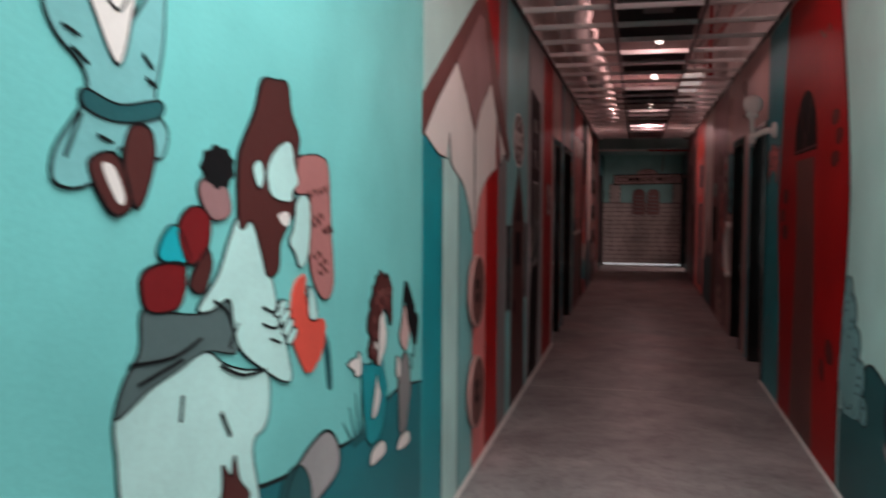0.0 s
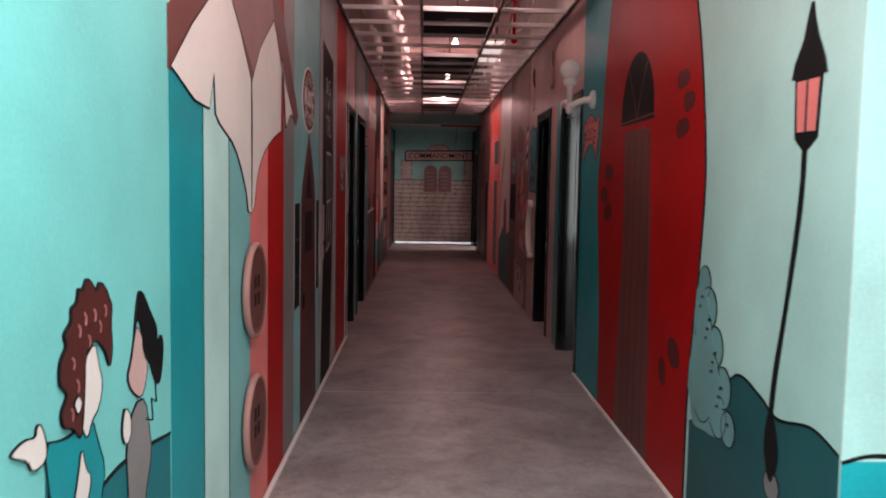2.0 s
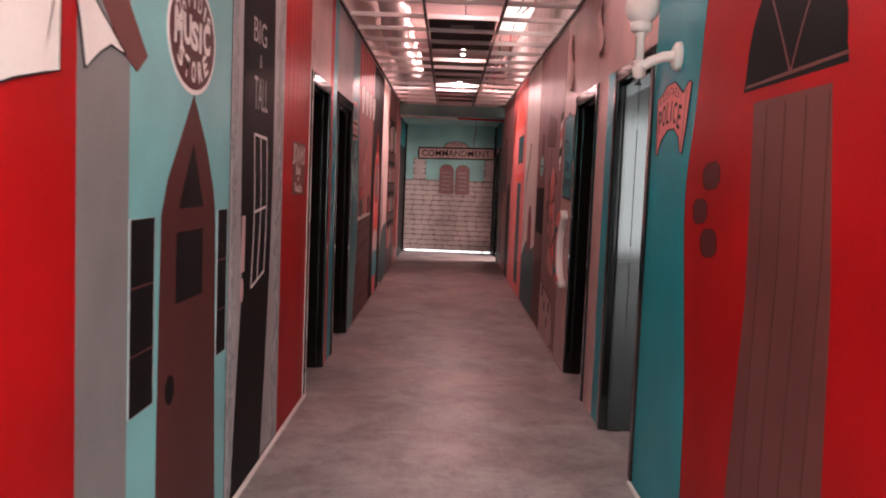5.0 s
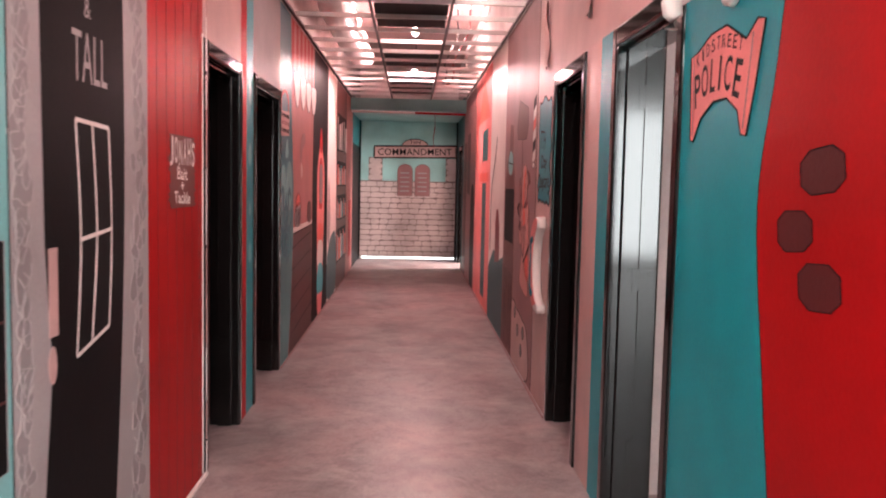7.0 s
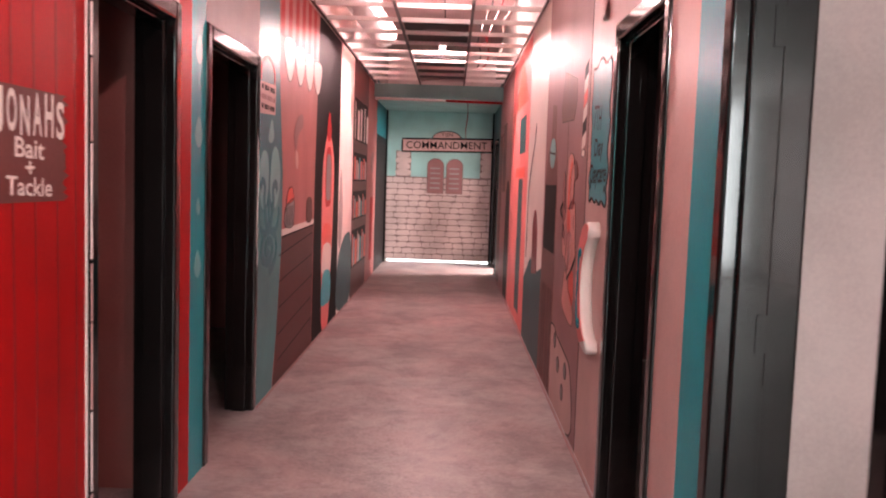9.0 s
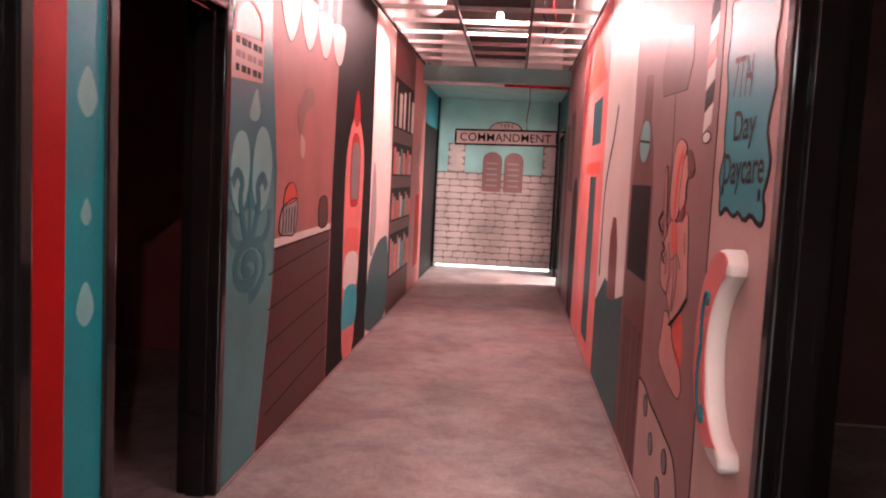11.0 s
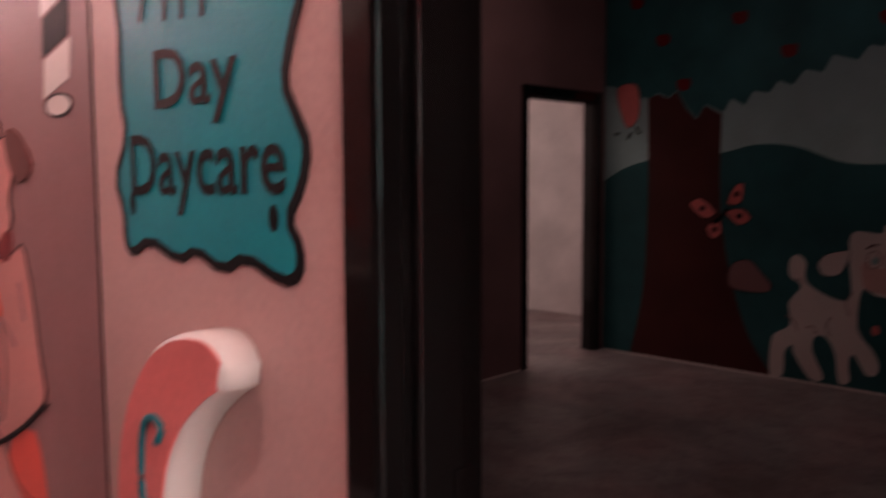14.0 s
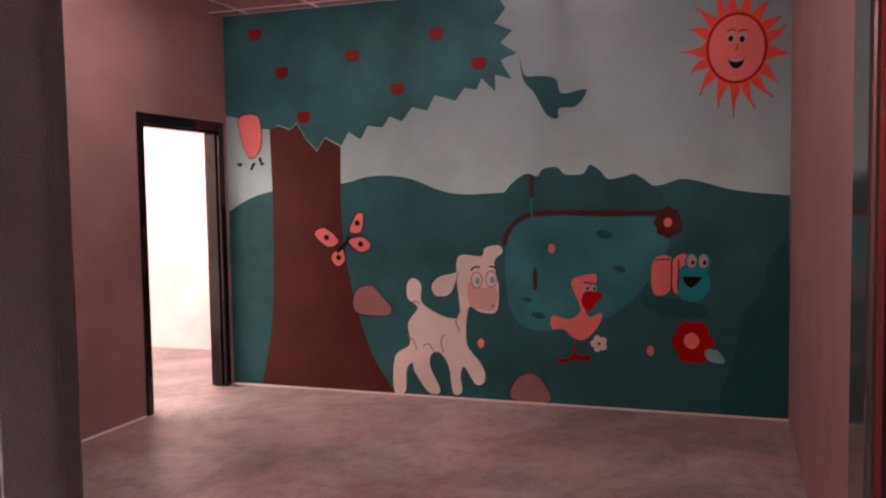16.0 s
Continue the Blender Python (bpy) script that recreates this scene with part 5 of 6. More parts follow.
for a, z in ((1.70, 0.42), (1.52, 0.30), (1.2, 0.33), (1.3, 0.18)):
    shape(robe, "R", "painted_leaf", oval(a, z, 0.05, 0.045, 7, 30), GREY, 3, 0.008)
line("painted_staff", "R", eased([(1.52, 1.86), (1.49, 1.5), (1.50, 1.2), (1.47, 1.05)]), 0.02, 1, BROWN, robe)

# ---- right wall: far shop fronts ----
bottle = mural("bottle_shop_mural", (RX, 2.2, 0), "painted red-brown bottle-shaped shop with a teal window")
stripe(bottle, "R", 1.90, 2.70, MAUVE, name="painted_wall")
patch("painted_house", "R", [(1.92, 0.0), (2.70, 0.0), (2.62, 1.40), (2.54, 1.60), (2.36, 1.75), (2.34, 1.97), (2.12, 1.95), (2.11, 1.74), (1.99, 1.58), (1.92, 1.40)], 1, BROWNMID, bottle)
patch("painted_pane", "R", oval(2.25, 1.63, 0.16, 0.105, 20), 2, AQUA, bottle)
line("glazing_line", "R", [(2.09, 1.62), (2.25, 1.63), (2.41, 1.64)], 0.015, 3, BLACK, bottle)
patch("painted_recess", "R", block(1.97, 0.95, 2.60, 1.41), 2, DARKGREY, bottle)
for a in (2.05, 2.2, 2.38, 2.52):
    patch("painted_panel", "R", block(a - 0.055, 0.03, a + 0.05, 0.70), 2, BROWN, bottle)
tower = mural("white_tower_mural", (RX, 3.3, 0), "painted white tower with a red arched door")
patch("painted_wall", "R", [(2.70, 0), (4.15, 0), (4.15, CEIL - 0.01), (2.72, CEIL - 0.01)], 0, CREAM, tower)
patch("painted_ground", "R", [(2.70, 0.0), (4.15, 0.0), (4.15, 0.55), (3.6, 0.78), (3.0, 0.72), (2.70, 0.78)], 1, TEALDARK, tower)
patch("painted_door", "R", [(3.05, 0.70), (3.45, 0.66), (3.46, 1.06), (3.36, 1.20), (3.22, 1.20), (3.08, 1.04)], 2, DARKRED, tower)
line("outline", "R", eased([(3.46, 1.92), (3.60, 1.72), (3.80, 1.55), (3.97, 1.3), (3.98, 0.75)]), 0.05, 2, BLACK, tower)
villa = mural("coral_house_mural", (RX, 4.7, 0), "painted coral house front with teal windows")
stripe(villa, "R", 4.15, 6.35, PINKP, name="painted_wall")
patch("painted_window", "R", block(4.52, 1.72, 5.20, 2.08), 1, TEALDARK, villa)
patch("painted_sill", "R", block(4.45, 1.48, 5.60, 1.58), 1, ORANGE, villa)
patch("painted_door", "R", block(4.66, 0.12, 5.15, 1.46), 1, TEALDARK, villa)
patch("painted_gable", "R", [(4.3, 2.2), (5.9, 2.2), (5.1, 2.7)], 1, ORANGE, villa)
cave = mural("dark_shop_mural", (RX, 7.4, 0), "painted dark brown shop front with an arched door")
stripe(cave, "R", 6.35, 8.85, MAUVE, name="painted_wall")
shape(cave, "R", "painted_arch", [(6.5, 0.02), (6.5, 1.2), (6.8, 1.45), (7.1, 1.2), (7.1, 0.02)], BLACK, 1, 0, smooth=True)
patch("painted_shutter", "R", block(7.35, 1.3, 8.0, 2.2), 1, BROWN, cave)
patch("painted_shutter", "R", block(8.15, 0.0, 8.75, 2.1), 1, BROWN, cave)
stripe(cave, "R", 8.85, DOOR_E[0] - 0.025, TEALDARK, z0=0.0, z1=2.9, name="painted_wall")
stripe(cave, "R", DOOR_E[1] + 0.025, END_Y, TEALDARK, z0=0.0, z1=2.9, name="painted_wall")
stripe(cave, "R", DOOR_E[0] - 0.02, DOOR_E[1] + 0.02, TEALDARK, z0=HEAD + 0.035, z1=2.9, name="painted_lintel")

# ---- the curved white pull handle on the nursery front ----
grab = thing("wooden_moon_sculpture", (RX, 0.45, 0.9), "white and pink crescent-shaped wooden pull fixed to the wall", "sculpture")
outer = eased([(0.248, 1.205), (0.27, 1.232), (0.31, 1.244), (0.38, 1.234), (0.455, 1.20), (0.53, 1.115), (0.57, 1.01), (0.578, 0.89), (0.55, 0.79), (0.47, 0.70), (0.35, 0.645), (0.22, 0.632)], 5)
inner_edge = eased([(0.19, 0.655), (0.205, 0.69), (0.29, 0.715), (0.37, 0.78), (0.41, 0.87), (0.42, 0.96), (0.40, 1.04), (0.355, 1.105), (0.30, 1.15), (0.255, 1.175)], 5)
bm = bmesh.new()
base_loop = [bm.verts.new((RX - 0.003, a, z)) for a, z in outer + inner_edge]
top = bmesh.ops.extrude_face_region(bm, geom=[bm.faces.new(base_loop)])
bmesh.ops.translate(bm, verts=[v for v in top["geom"] if isinstance(v, bmesh.types.BMVert)], vec=(-0.056, 0, 0))
rim = [e for e in bm.edges if all(v.co.x < RX - 0.035 for v in e.verts)]
bmesh.ops.bevel(bm, geom=rim, offset=0.014, segments=3, affect="EDGES", profile=0.5)
part("crescent", bm, WHITEPLASTIC, grab, "smooth white painted wood", True)
pink = [(a - 0.008 if a > 0.4 else a, 0.93 + (z - 0.93) * 0.972) for a, z in outer[3:-6]] + [(a + 0.010, z) for a, z in inner_edge[6:-1]]
bm = bmesh.new()
loops = [[bm.verts.new((RX - d, a, z)) for a, z in pink] for d in (0.057, 0.061)]
bm.faces.new(loops[1])
for k in range(len(pink)):
    bm.faces.new((loops[0][k], loops[0][(k + 1) % len(pink)], loops[1][(k + 1) % len(pink)], loops[1][k]))
part("painted_face", bm, PINKP, grab, "salmon pink painted face")
swirl_line = eased([(0.43, 1.07), (0.415, 1.095), (0.445, 1.105), (0.472, 1.08), (0.482, 1.0), (0.475, 0.94), (0.492, 0.87), (0.475, 0.79), (0.44, 0.735), (0.40, 0.725), (0.395, 0.755), (0.42, 0.765)])
part("painted_swirl", tube([(RX - 0.063, a, z) for a, z in swirl_line], 0.006, 6), TEAL, grab, "thin teal painted swirl", True)

# ---- far end: painted roller shutter ----
end = thing("shutter_mural", (0, END_Y, 0), "roller shutter painted with a stone wall and tablets", "roller shutter")
tagged(part("wall_end", boxes(((-4.0, END_Y + 0.03, 0), (4.0, END_Y + 0.2, DECK))), PLASTER), "plain wall behind the shutter", "wall", kind="structure")
part("curtain", boxes(((LX - 0.05, END_Y - 0.0, 0.035), (RX + 0.12, END_Y + 0.028, 3.0))), SKYPALE, end, "pale teal painted slats")
patch("painted_sky", "E", block(LX, 1.40, RX, 3.0), 0, paint("shutter_sky", (0.30, 0.60, 0.58), 0.5), end)
MORTAR = paint("mortar_line", (0.21, 0.165, 0.16), 0.6)
patch("painted_mortar", "E", block(LX, 0.04, RX, 1.48), 0, MORTAR, end)
STONEPALE = paint("stone_pale", (0.54, 0.47, 0.45), 0.6, 0.2)
random.seed(11)


def painted_stone(a, z, w, h):
    j = lambda s: random.uniform(-s, s)
    patch("stone", "E", rounded([(a - w / 2 + 0.008, z - h * 0.36 + j(0.008)), (a, z - h * 0.44), (a + w / 2 - 0.008, z - h * 0.36 + j(0.008)), (a + w / 2 - 0.005, z),
                                 (a + w / 2 - 0.012, z + h * 0.37 + j(0.008)), (a, z + h * 0.44), (a - w / 2 + 0.012, z + h * 0.37 + j(0.008)), (a - w / 2 + 0.004, z)], 2), 1, STONEPALE, end)


for row in range(14):
    a, z = LX + 0.02, 0.09 + row * 0.102
    first = True
    while a < RX - 0.04:
        w = random.uniform(0.10, 0.22) if first else random.uniform(0.14, 0.27)
        w = min(w, RX - 0.01 - a)
        painted_stone(a + w / 2, z, w, 0.102)
        a, first = a + w, False
for a in (-0.62, 0.84):
    patch("painted_mortar", "E", block(a - 0.13, 1.48, a + 0.13 if a < 0 else RX, 1.92), 1, MORTAR, end)
    for k in range(4):
        w = 0.22 - 0.03 * (k % 2)
        patch("stone", "E", rounded(block(a - w / 2, 1.50 + k * 0.105, min(a + w / 2, RX - 0.01), 1.59 + k * 0.105), 3), 2, STONEPALE, end)
for a in (-0.06, 0.27):
    tablet = [(a - 0.14, 1.20), (a + 0.14, 1.20), (a + 0.14, 1.68)] + [(a + 0.14 * math.cos(k * math.pi / 10), 1.68 + 0.12 * math.sin(k * math.pi / 10)) for k in range(1, 10)] + [(a - 0.14, 1.68)]
    patch("painted_tablet", "E", tablet, 3, MAUVE, end)
    line("outline", "E", tablet, 0.016, 4, MORTAR, end, closed=True)
    for k in range(5):
        patch("text_bar", "E", block(a - 0.09, 1.28 + k * 0.085, a + 0.08, 1.305 + k * 0.085), 4, STONEGREY, end)
board = [(-0.65, 1.91), (0.90, 1.94), (0.90, 2.16), (-0.65, 2.13)]
patch("painted_board", "E", board, 3, PALEPINK, end)
line("board_edge", "E", [(a, z) for p, q in zip(board, board[1:] + board[:1]) for a, z in [(p[0] + (q[0] - p[0]) * k / 6, p[1] + (q[1] - p[1]) * k / 6) for k in range(6)]], 0.034, 4, BLACK, end, closed=True)
crest = [(-0.14, 2.135)] + [(0.12 - 0.24 * math.cos(k * math.pi / 10), 2.16 + 0.115 * math.sin(k * math.pi / 10)) for k in range(1, 10)] + [(0.38, 2.15)]
patch("painted_crest", "E", crest, 2, PALEPINK, end)
line("crest_edge", "E", crest, 0.018, 3, BLACK, end)
lettering("E", "TEN", 0.12, 2.215, 0.20, 0.055, 4, BLACK, end)
lettering("E", "COMMANDMENT", 0.12, 2.035, 1.40, 0.125, 5, BLACK, end, 0.9, 0.004)
part("light_gap", boxes(*[((a0, END_Y + 0.004, 0.004), (a1, END_Y + 0.012, 0.033)) for a0, a1 in ((-0.86, -0.60), (-0.57, -0.12), (-0.10, 0.31), (0.33, 0.72), (0.76, 0.90))]), GAPLIGHT, end, "daylight under the shutter")
# shutter hardware, soffit and pipes
tagged(part("soffit", boxes(((LX + 0.001, 8.52, 2.60), (RX - 0.001, END_Y - 0.02, 2.785))), paint("soffit_teal", (0.22, 0.46, 0.45), 0.5)), "teal painted soffit before the shutter", "soffit", kind="structure")
rail = thing("shutter_rail", (0, 8.45, 2.58), "white and red pipe under the soffit", "pipe")
part("pipe", tube([(LX + 0.02, 8.47, 2.565), (0.1, 8.47, 2.56), (0.102, 8.47, 2.56)], 0.018, 10), BAR, rail, "white painted length", True)
part("pipe", tube([(0.104, 8.47, 2.56), (0.5, 8.47, 2.555), (RX - 0.02, 8.47, 2.55)], 0.018, 10), RED, rail, "red painted length", True)
chain = thing("pull_chain", (0.45, 8.46, 2.5), "thin red hanging pull chain", "chain")
part("links", tube([(0.42, 8.44, 2.55), (0.425, 8.44, 2.35), (0.40, 8.44, 2.15), (0.41, 8.44, 2.02)], 0.008, 6), DARKRED, chain)
for n, a in (("left", LX + 0.012), ("right", RX - 0.035)):
    tagged(part("trim_track_" + n, soften(boxes(((a, 10.72, 0), (a + 0.022, END_Y - 0.016, 2.595))), 0.004), JAMB), "dark steel guide track of the shutter", "track", kind="structure")

# ---- open ceiling grid ----
T1, T2 = -0.265, 0.355
grid = thing("ceiling_grid", (0, 0, CEIL), "open ceiling grid of white metal cross bars", "ceiling grid", kind="structure")


def grid_bar(x0, x1, y):
    """An inverted tee: a flat flange below and an upright web above."""
    bm = boxes(((x0, y - 0.014, CEIL), (x1, y + 0.014, CEIL + 0.003)))
    box(bm, (x0, y - 0.004, CEIL + 0.003), (x1, y + 0.004, CEIL + 0.038))
    return part("cross_bar", bm, BAR, grid)


for y in [-5.90 + k * 0.605 for k in range(24)]:
    for x0, x1 in ((LX + 0.022, T1 - 0.012), (T1 + 0.012, T2 - 0.012), (T2 + 0.012, RX - 0.022)):
        grid_bar(x0, x1, y)
bm = bmesh.new()
for x in (T1, T2):
    box(bm, (x - 0.012, POST_Y, CEIL - 0.001), (x + 0.012, 8.5, CEIL + 0.002))
    box(bm, (x - 0.003, POST_Y, CEIL + 0.002), (x + 0.003, 8.5, CEIL + 0.040))
box(bm, (LX + 0.008, POST_Y, CEIL - 0.002), (LX + 0.03, 8.5, CEIL + 0.022))
box(bm, (RX - 0.03, POST_Y, CEIL - 0.002), (RX - 0.015, 8.5, CEIL + 0.022))
tagged(part("ceiling_runner", bm, paint("dark_grid_metal", (0.06, 0.05, 0.05), 0.4)), "dark metal runners of the ceiling grid", "ceiling grid", kind="structure")
for y0, y1 in ((-3.55, -2.28), (-1.45, -0.26), (0.92, 2.52), (4.05, 5.12), (6.05, 8.3)):
    tile = thing("ceiling_board", (0.05, y0, CEIL), "black ceiling board lying in the open grid", "ceiling board", "ceiling boards")
    part("board", soften(boxes(((T1 + 0.015, y0, CEIL + 0.036), (T2 - 0.015, y1, CEIL + 0.052))), 0.003), TILE, tile)
    part("label_plate", boxes(((-0.06, y0 + 0.25, CEIL + 0.031), (0.15, y0 + 0.40, CEIL + 0.035))), GREY, tile, "small grey plate")


def bulb(place):
    holder = thing("bare_bulb", place, "bare lit bulb in a holder above the ceiling grid", "light bulb", "passage bulbs")
    x, y, z = place
    glass = part("glass", spun([(0.004, -0.062), (0.022, -0.055), (0.032, -0.035), (0.030, -0.012), (0.016, 0.012), (0.014, 0.02)], place, 16), LAMPWHITE, holder, "glowing glass", True)
    glass.visible_shadow = False
    part("socket", spun([(0.018, 0.021), (0.022, 0.03), (0.022, 0.07), (0.012, 0.08)], place, 14), WHITEPLASTIC, holder, "", True)
    part("cable", tube([(x, y, z + 0.08), (x + 0.02, y, z + 0.3), (x, y, DECK - z + z)], 0.005, 6), BLACK, holder)


for by, watts in BULBS:
    bulb((0.08, by, BULB_Z))
fixture = thing("strip_light", (0.62, 1.6, 2.95), "lit white ceiling light above the grid", "ceiling light")
part("housing", soften(boxes(((0.42, 0.92, 2.99), (0.68, 2.40, 3.06))), 0.006), WHITEPLASTIC, fixture)
part("diffuser", soften(boxes(((0.44, 0.95, 2.955), (0.66, 2.37, 2.988))), 0.01), LAMPPANEL, fixture, "glowing white diffuser")
part("rod", tube([(0.55, 1.2, 3.06), (0.55, 1.2, DECK)], 0.006, 6), BAR, fixture)
part("rod", tube([(0.55, 2.1, 3.06), (0.55, 2.1, DECK)], 0.006, 6), BAR, fixture)
# flexible foil duct with its ribs
duct = thing("flexible_duct", (-0.62, 0, 3.0), "crumpled silver foil duct above the ceiling grid", "duct")
path, radii = [], []
for k in range(150):
    y = -3.4 + k * 0.062
    path.append((-0.63 + 0.05 * math.sin(y * 1.3), y, 3.04 + 0.03 * math.sin(y * 2.1)))
    radii.append(0.135 + (0.010 if k % 2 else -0.008) + 0.006 * math.sin(k * 1.7))
part("tube", tube(path, radii, 18), FOIL, duct, "", True)
rope = thing("rope_light", (-0.46, 0, 2.9), "pink glowing rope light strung above the grid", "rope light")
part("rope", tube([(-0.47 + 0.02 * math.sin(k * 0.9) + 0.0007 * k, -3.2 + k * 0.115, 2.885 + 0.014 * math.sin(k * 1.6)) for k in range(64)], 0.015, 8), glow("rope_glow", (1.0, 0.52, 0.48), 6.0), rope)
cables = thing("cable_run", (0.6, 0, 2.9), "loose dark cables hanging above the grid", "cable")
for k, (x, z) in enumerate(((0.50, 2.98), (0.58, 2.93), (0.72, 2.99))):
    part("cable", tube([(x + 0.04 * math.sin(i * 0.8 + k), -3.0 + i * 0.4, z + 0.035 * math.sin(i * 1.1 + 2 * k)) for i in range(28)], 0.007, 6), (BLACK, RED, CREAM)[k], cables)
valve = thing("sprinkler_valve", (0.66, 0.05, 2.9), "small red sprinkler fitting above the grid", "sprinkler")
part("body", spun([(0.012, -0.06), (0.03, -0.045), (0.035, -0.02), (0.018, 0), (0.018, 0.07)], (0.66, 0.05, 2.88), 12), RED, valve, "", True)
part("pipe", tube([(0.66, 0.05, 2.95), (0.66, 0.05, 3.2), (0.66, 0.05, DECK)], 0.016, 10), RED, valve, "", True)
# pink cloth bows pinned over the doors
for y, s in ((0.35, 1.0), (-0.9, 0.8)):
    cloth = thing("pink_streamer", (RX, y, 2.4), "pale pink cloth streamer pinned high on the wall", "streamer", "streamers")
    bm = bmesh.new()
    cols = []
    for i in range(9):
        z = 2.62 - i * 0.055 * s
        cols.append([bm.verts.new((RX - 0.02 - 0.014 * math.sin(i * 0.9 + j * 1.7), y + (j - 1.5) * 0.045 * s * (0.4 + 0.09 * i), z)) for j in range(4)])
    for r, q in zip(cols, cols[1:]):
        for j in range(3):
            bm.faces.new((r[j], r[j + 1], q[j + 1], q[j]))
    part("ribbon", bm, PALEPINK, cloth, "", True)

# ---- room: meadow mural ----
meadow = mural("meadow_mural", (ROOM_X, 1, 0), "large meadow mural with an apple tree, pond, lamb and sun")
patch("painted_sky", "M", block(ROOM_Y0 + 0.002, 1.2, ROOM_Y1 - 0.002, 2.96), 0, faded_sky("meadow_sky", (0.43, 0.66, 0.65), (0.26, 0.39, 0.41)), meadow)
ridge = eased([(3.155, 1.40), (2.97, 1.50), (2.75, 1.56), (2.4, 1.60), (2.13, 1.61), (1.89, 1.66), (1.61, 1.64), (1.26, 1.52), (0.86, 1.52), (0.5, 1.55), (0.1, 1.55), (-0.21, 1.55), (-0.39, 1.59), (-0.70, 1.51), (-1.035, 1.47)])
patch("painted_hillside", "M", ridge + [(-1.035, 0.0), (3.155, 0.0)], 1, paint("meadow_green", (0.03, 0.13, 0.14), 0.55, 0.2), meadow)
treeline = eased([(0.87, 1.50), (0.81, 1.58), (0.70, 1.65), (0.62, 1.63), (0.58, 1.68), (0.48, 1.69), (0.42, 1.64), (0.30, 1.64), (0.25, 1.70), (0.18, 1.66), (0.12, 1.60), (0.0, 1.62), (-0.06, 1.63), (-0.16, 1.56), (-0.24, 1.5)])
patch("painted_treeline", "M", treeline + [(-0.24, 1.36), (0.87, 1.36)], 2, paint("tree_teal", (0.025, 0.11, 0.12), 0.55, 0.2), meadow)
shape(meadow, "M", "painted_pond", [(0.83, 1.20), (0.71, 1.34), (0.45, 1.355), (0.19, 1.35), (-0.22, 1.35), (-0.27, 1.12), (-0.04, 0.77), (0.23, 0.60), (0.63, 0.53), (0.82, 0.67), (0.86, 0.99)], paint("pond_teal", (0.04, 0.22, 0.24), 0.5, 0.25), 2, 0)
line("painted_log", "M", eased([(0.87, 1.14), (0.82, 1.26), (0.70, 1.35), (0.50, 1.37), (0.2, 1.365), (-0.20, 1.36)]), 0.045, 3, BROWN, meadow)
jag = [(3.155, 2.95), (3.155, 2.17), (2.95, 2.13), (2.85, 2.06), (2.75, 2.04), (2.68, 2.08), (2.58, 2.04), (2.52, 2.09), (2.44, 1.96), (2.35, 1.87), (2.28, 1.97), (2.20, 1.93), (2.14, 1.90), (2.08, 2.0), (1.98, 1.94), (1.92, 2.04), (1.80, 2.02),
       (1.74, 2.10), (1.64, 2.06), (1.56, 2.16), (1.44, 2.13), (1.38, 2.24), (1.22, 2.19), (1.15, 2.28), (1.06, 2.26), (1.02, 2.34), (0.92, 2.24), (0.92, 2.36), (0.80, 2.32), (0.88, 2.46), (0.76, 2.50), (0.88, 2.58), (0.79, 2.66), (0.92, 2.72), (0.84, 2.82), (0.92, 2.95)]
patch("painted_crown", "M", jag, 4, paint("crown_teal", (0.035, 0.15, 0.16), 0.55, 0.25), meadow)
patch("painted_trunk", "M", [(2.76, 2.04), (2.68, 2.07), (2.58, 2.03), (2.52, 2.08), (2.44, 1.95), (2.35, 1.86), (2.28, 1.96), (2.15, 1.89)] + eased([(2.15, 1.88), (2.15, 1.28), (2.07, 0.76), (1.92, 0.30), (1.73, 0.01)]) + eased([(2.89, 0.01), (2.78, 0.56), (2.75, 1.29), (2.76, 2.03)]), 3, BROWN, meadow)
for a, z in ((2.87, 2.79), (2.64, 2.48), (2.03, 2.57), (2.46, 2.13), (1.67, 2.30), (1.36, 2.68), (1.04, 2.45)):
    shape(meadow, "M", "painted_apple", [(a - 0.05, z - 0.03), (a - 0.055, z + 0.03), (a, z + 0.04), (a + 0.055, z + 0.03), (a + 0.045, z - 0.03), (a, z - 0.05)], DARKRED, 5, 0)
# animals as plain silhouettes
back_line = [(1.23, 0.89), (1.21, 1.06), (1.04, 1.06), (1.01, 1.12), (0.91, 1.14), (0.88, 1.09), (0.94, 1.03), (0.93, 0.93), (0.91, 0.84), (0.93, 0.66), (1.05, 0.65), (1.14, 0.68)]
legs = [(1.16, 0.42), (1.06, 0.28), (1.02, 0.19), (1.04, 0.12), (1.10, 0.12), (1.18, 0.24), (1.21, 0.17), (1.20, 0.05), (1.27, 0.04), (1.30, 0.23), (1.36, 0.33), (1.43, 0.33), (1.45, 0.23), (1.37, 0.05), (1.46, 0.03), (1.57, 0.18), (1.59, 0.25), (1.64, 0.19), (1.65, 0.03), (1.74, 0.02), (1.73, 0.29)]
rump = [(1.61, 0.39), (1.62, 0.55), (1.54, 0.67), (1.62, 0.74), (1.62, 0.85), (1.57, 0.89), (1.51, 0.84), (1.50, 0.70), (1.30, 0.60), (1.21, 0.64)]
shape(meadow, "M", "painted_lamb", back_line + legs + rump, CREAM, 4, 0)
shape(meadow, "M", "painted_ear", [(1.22, 0.93), (1.28, 0.78), (1.39, 0.76), (1.43, 0.83), (1.38, 0.90), (1.28, 0.93)], CREAM, 5, 0.006)
shape(meadow, "M", "painted_muzzle", [(1.14, 0.86), (1.05, 0.83), (0.93, 0.83), (0.94, 0.68), (1.04, 0.67), (1.13, 0.70)], paint("muzzle_pink", (0.74, 0.50, 0.46), 0.5), 5, 0)
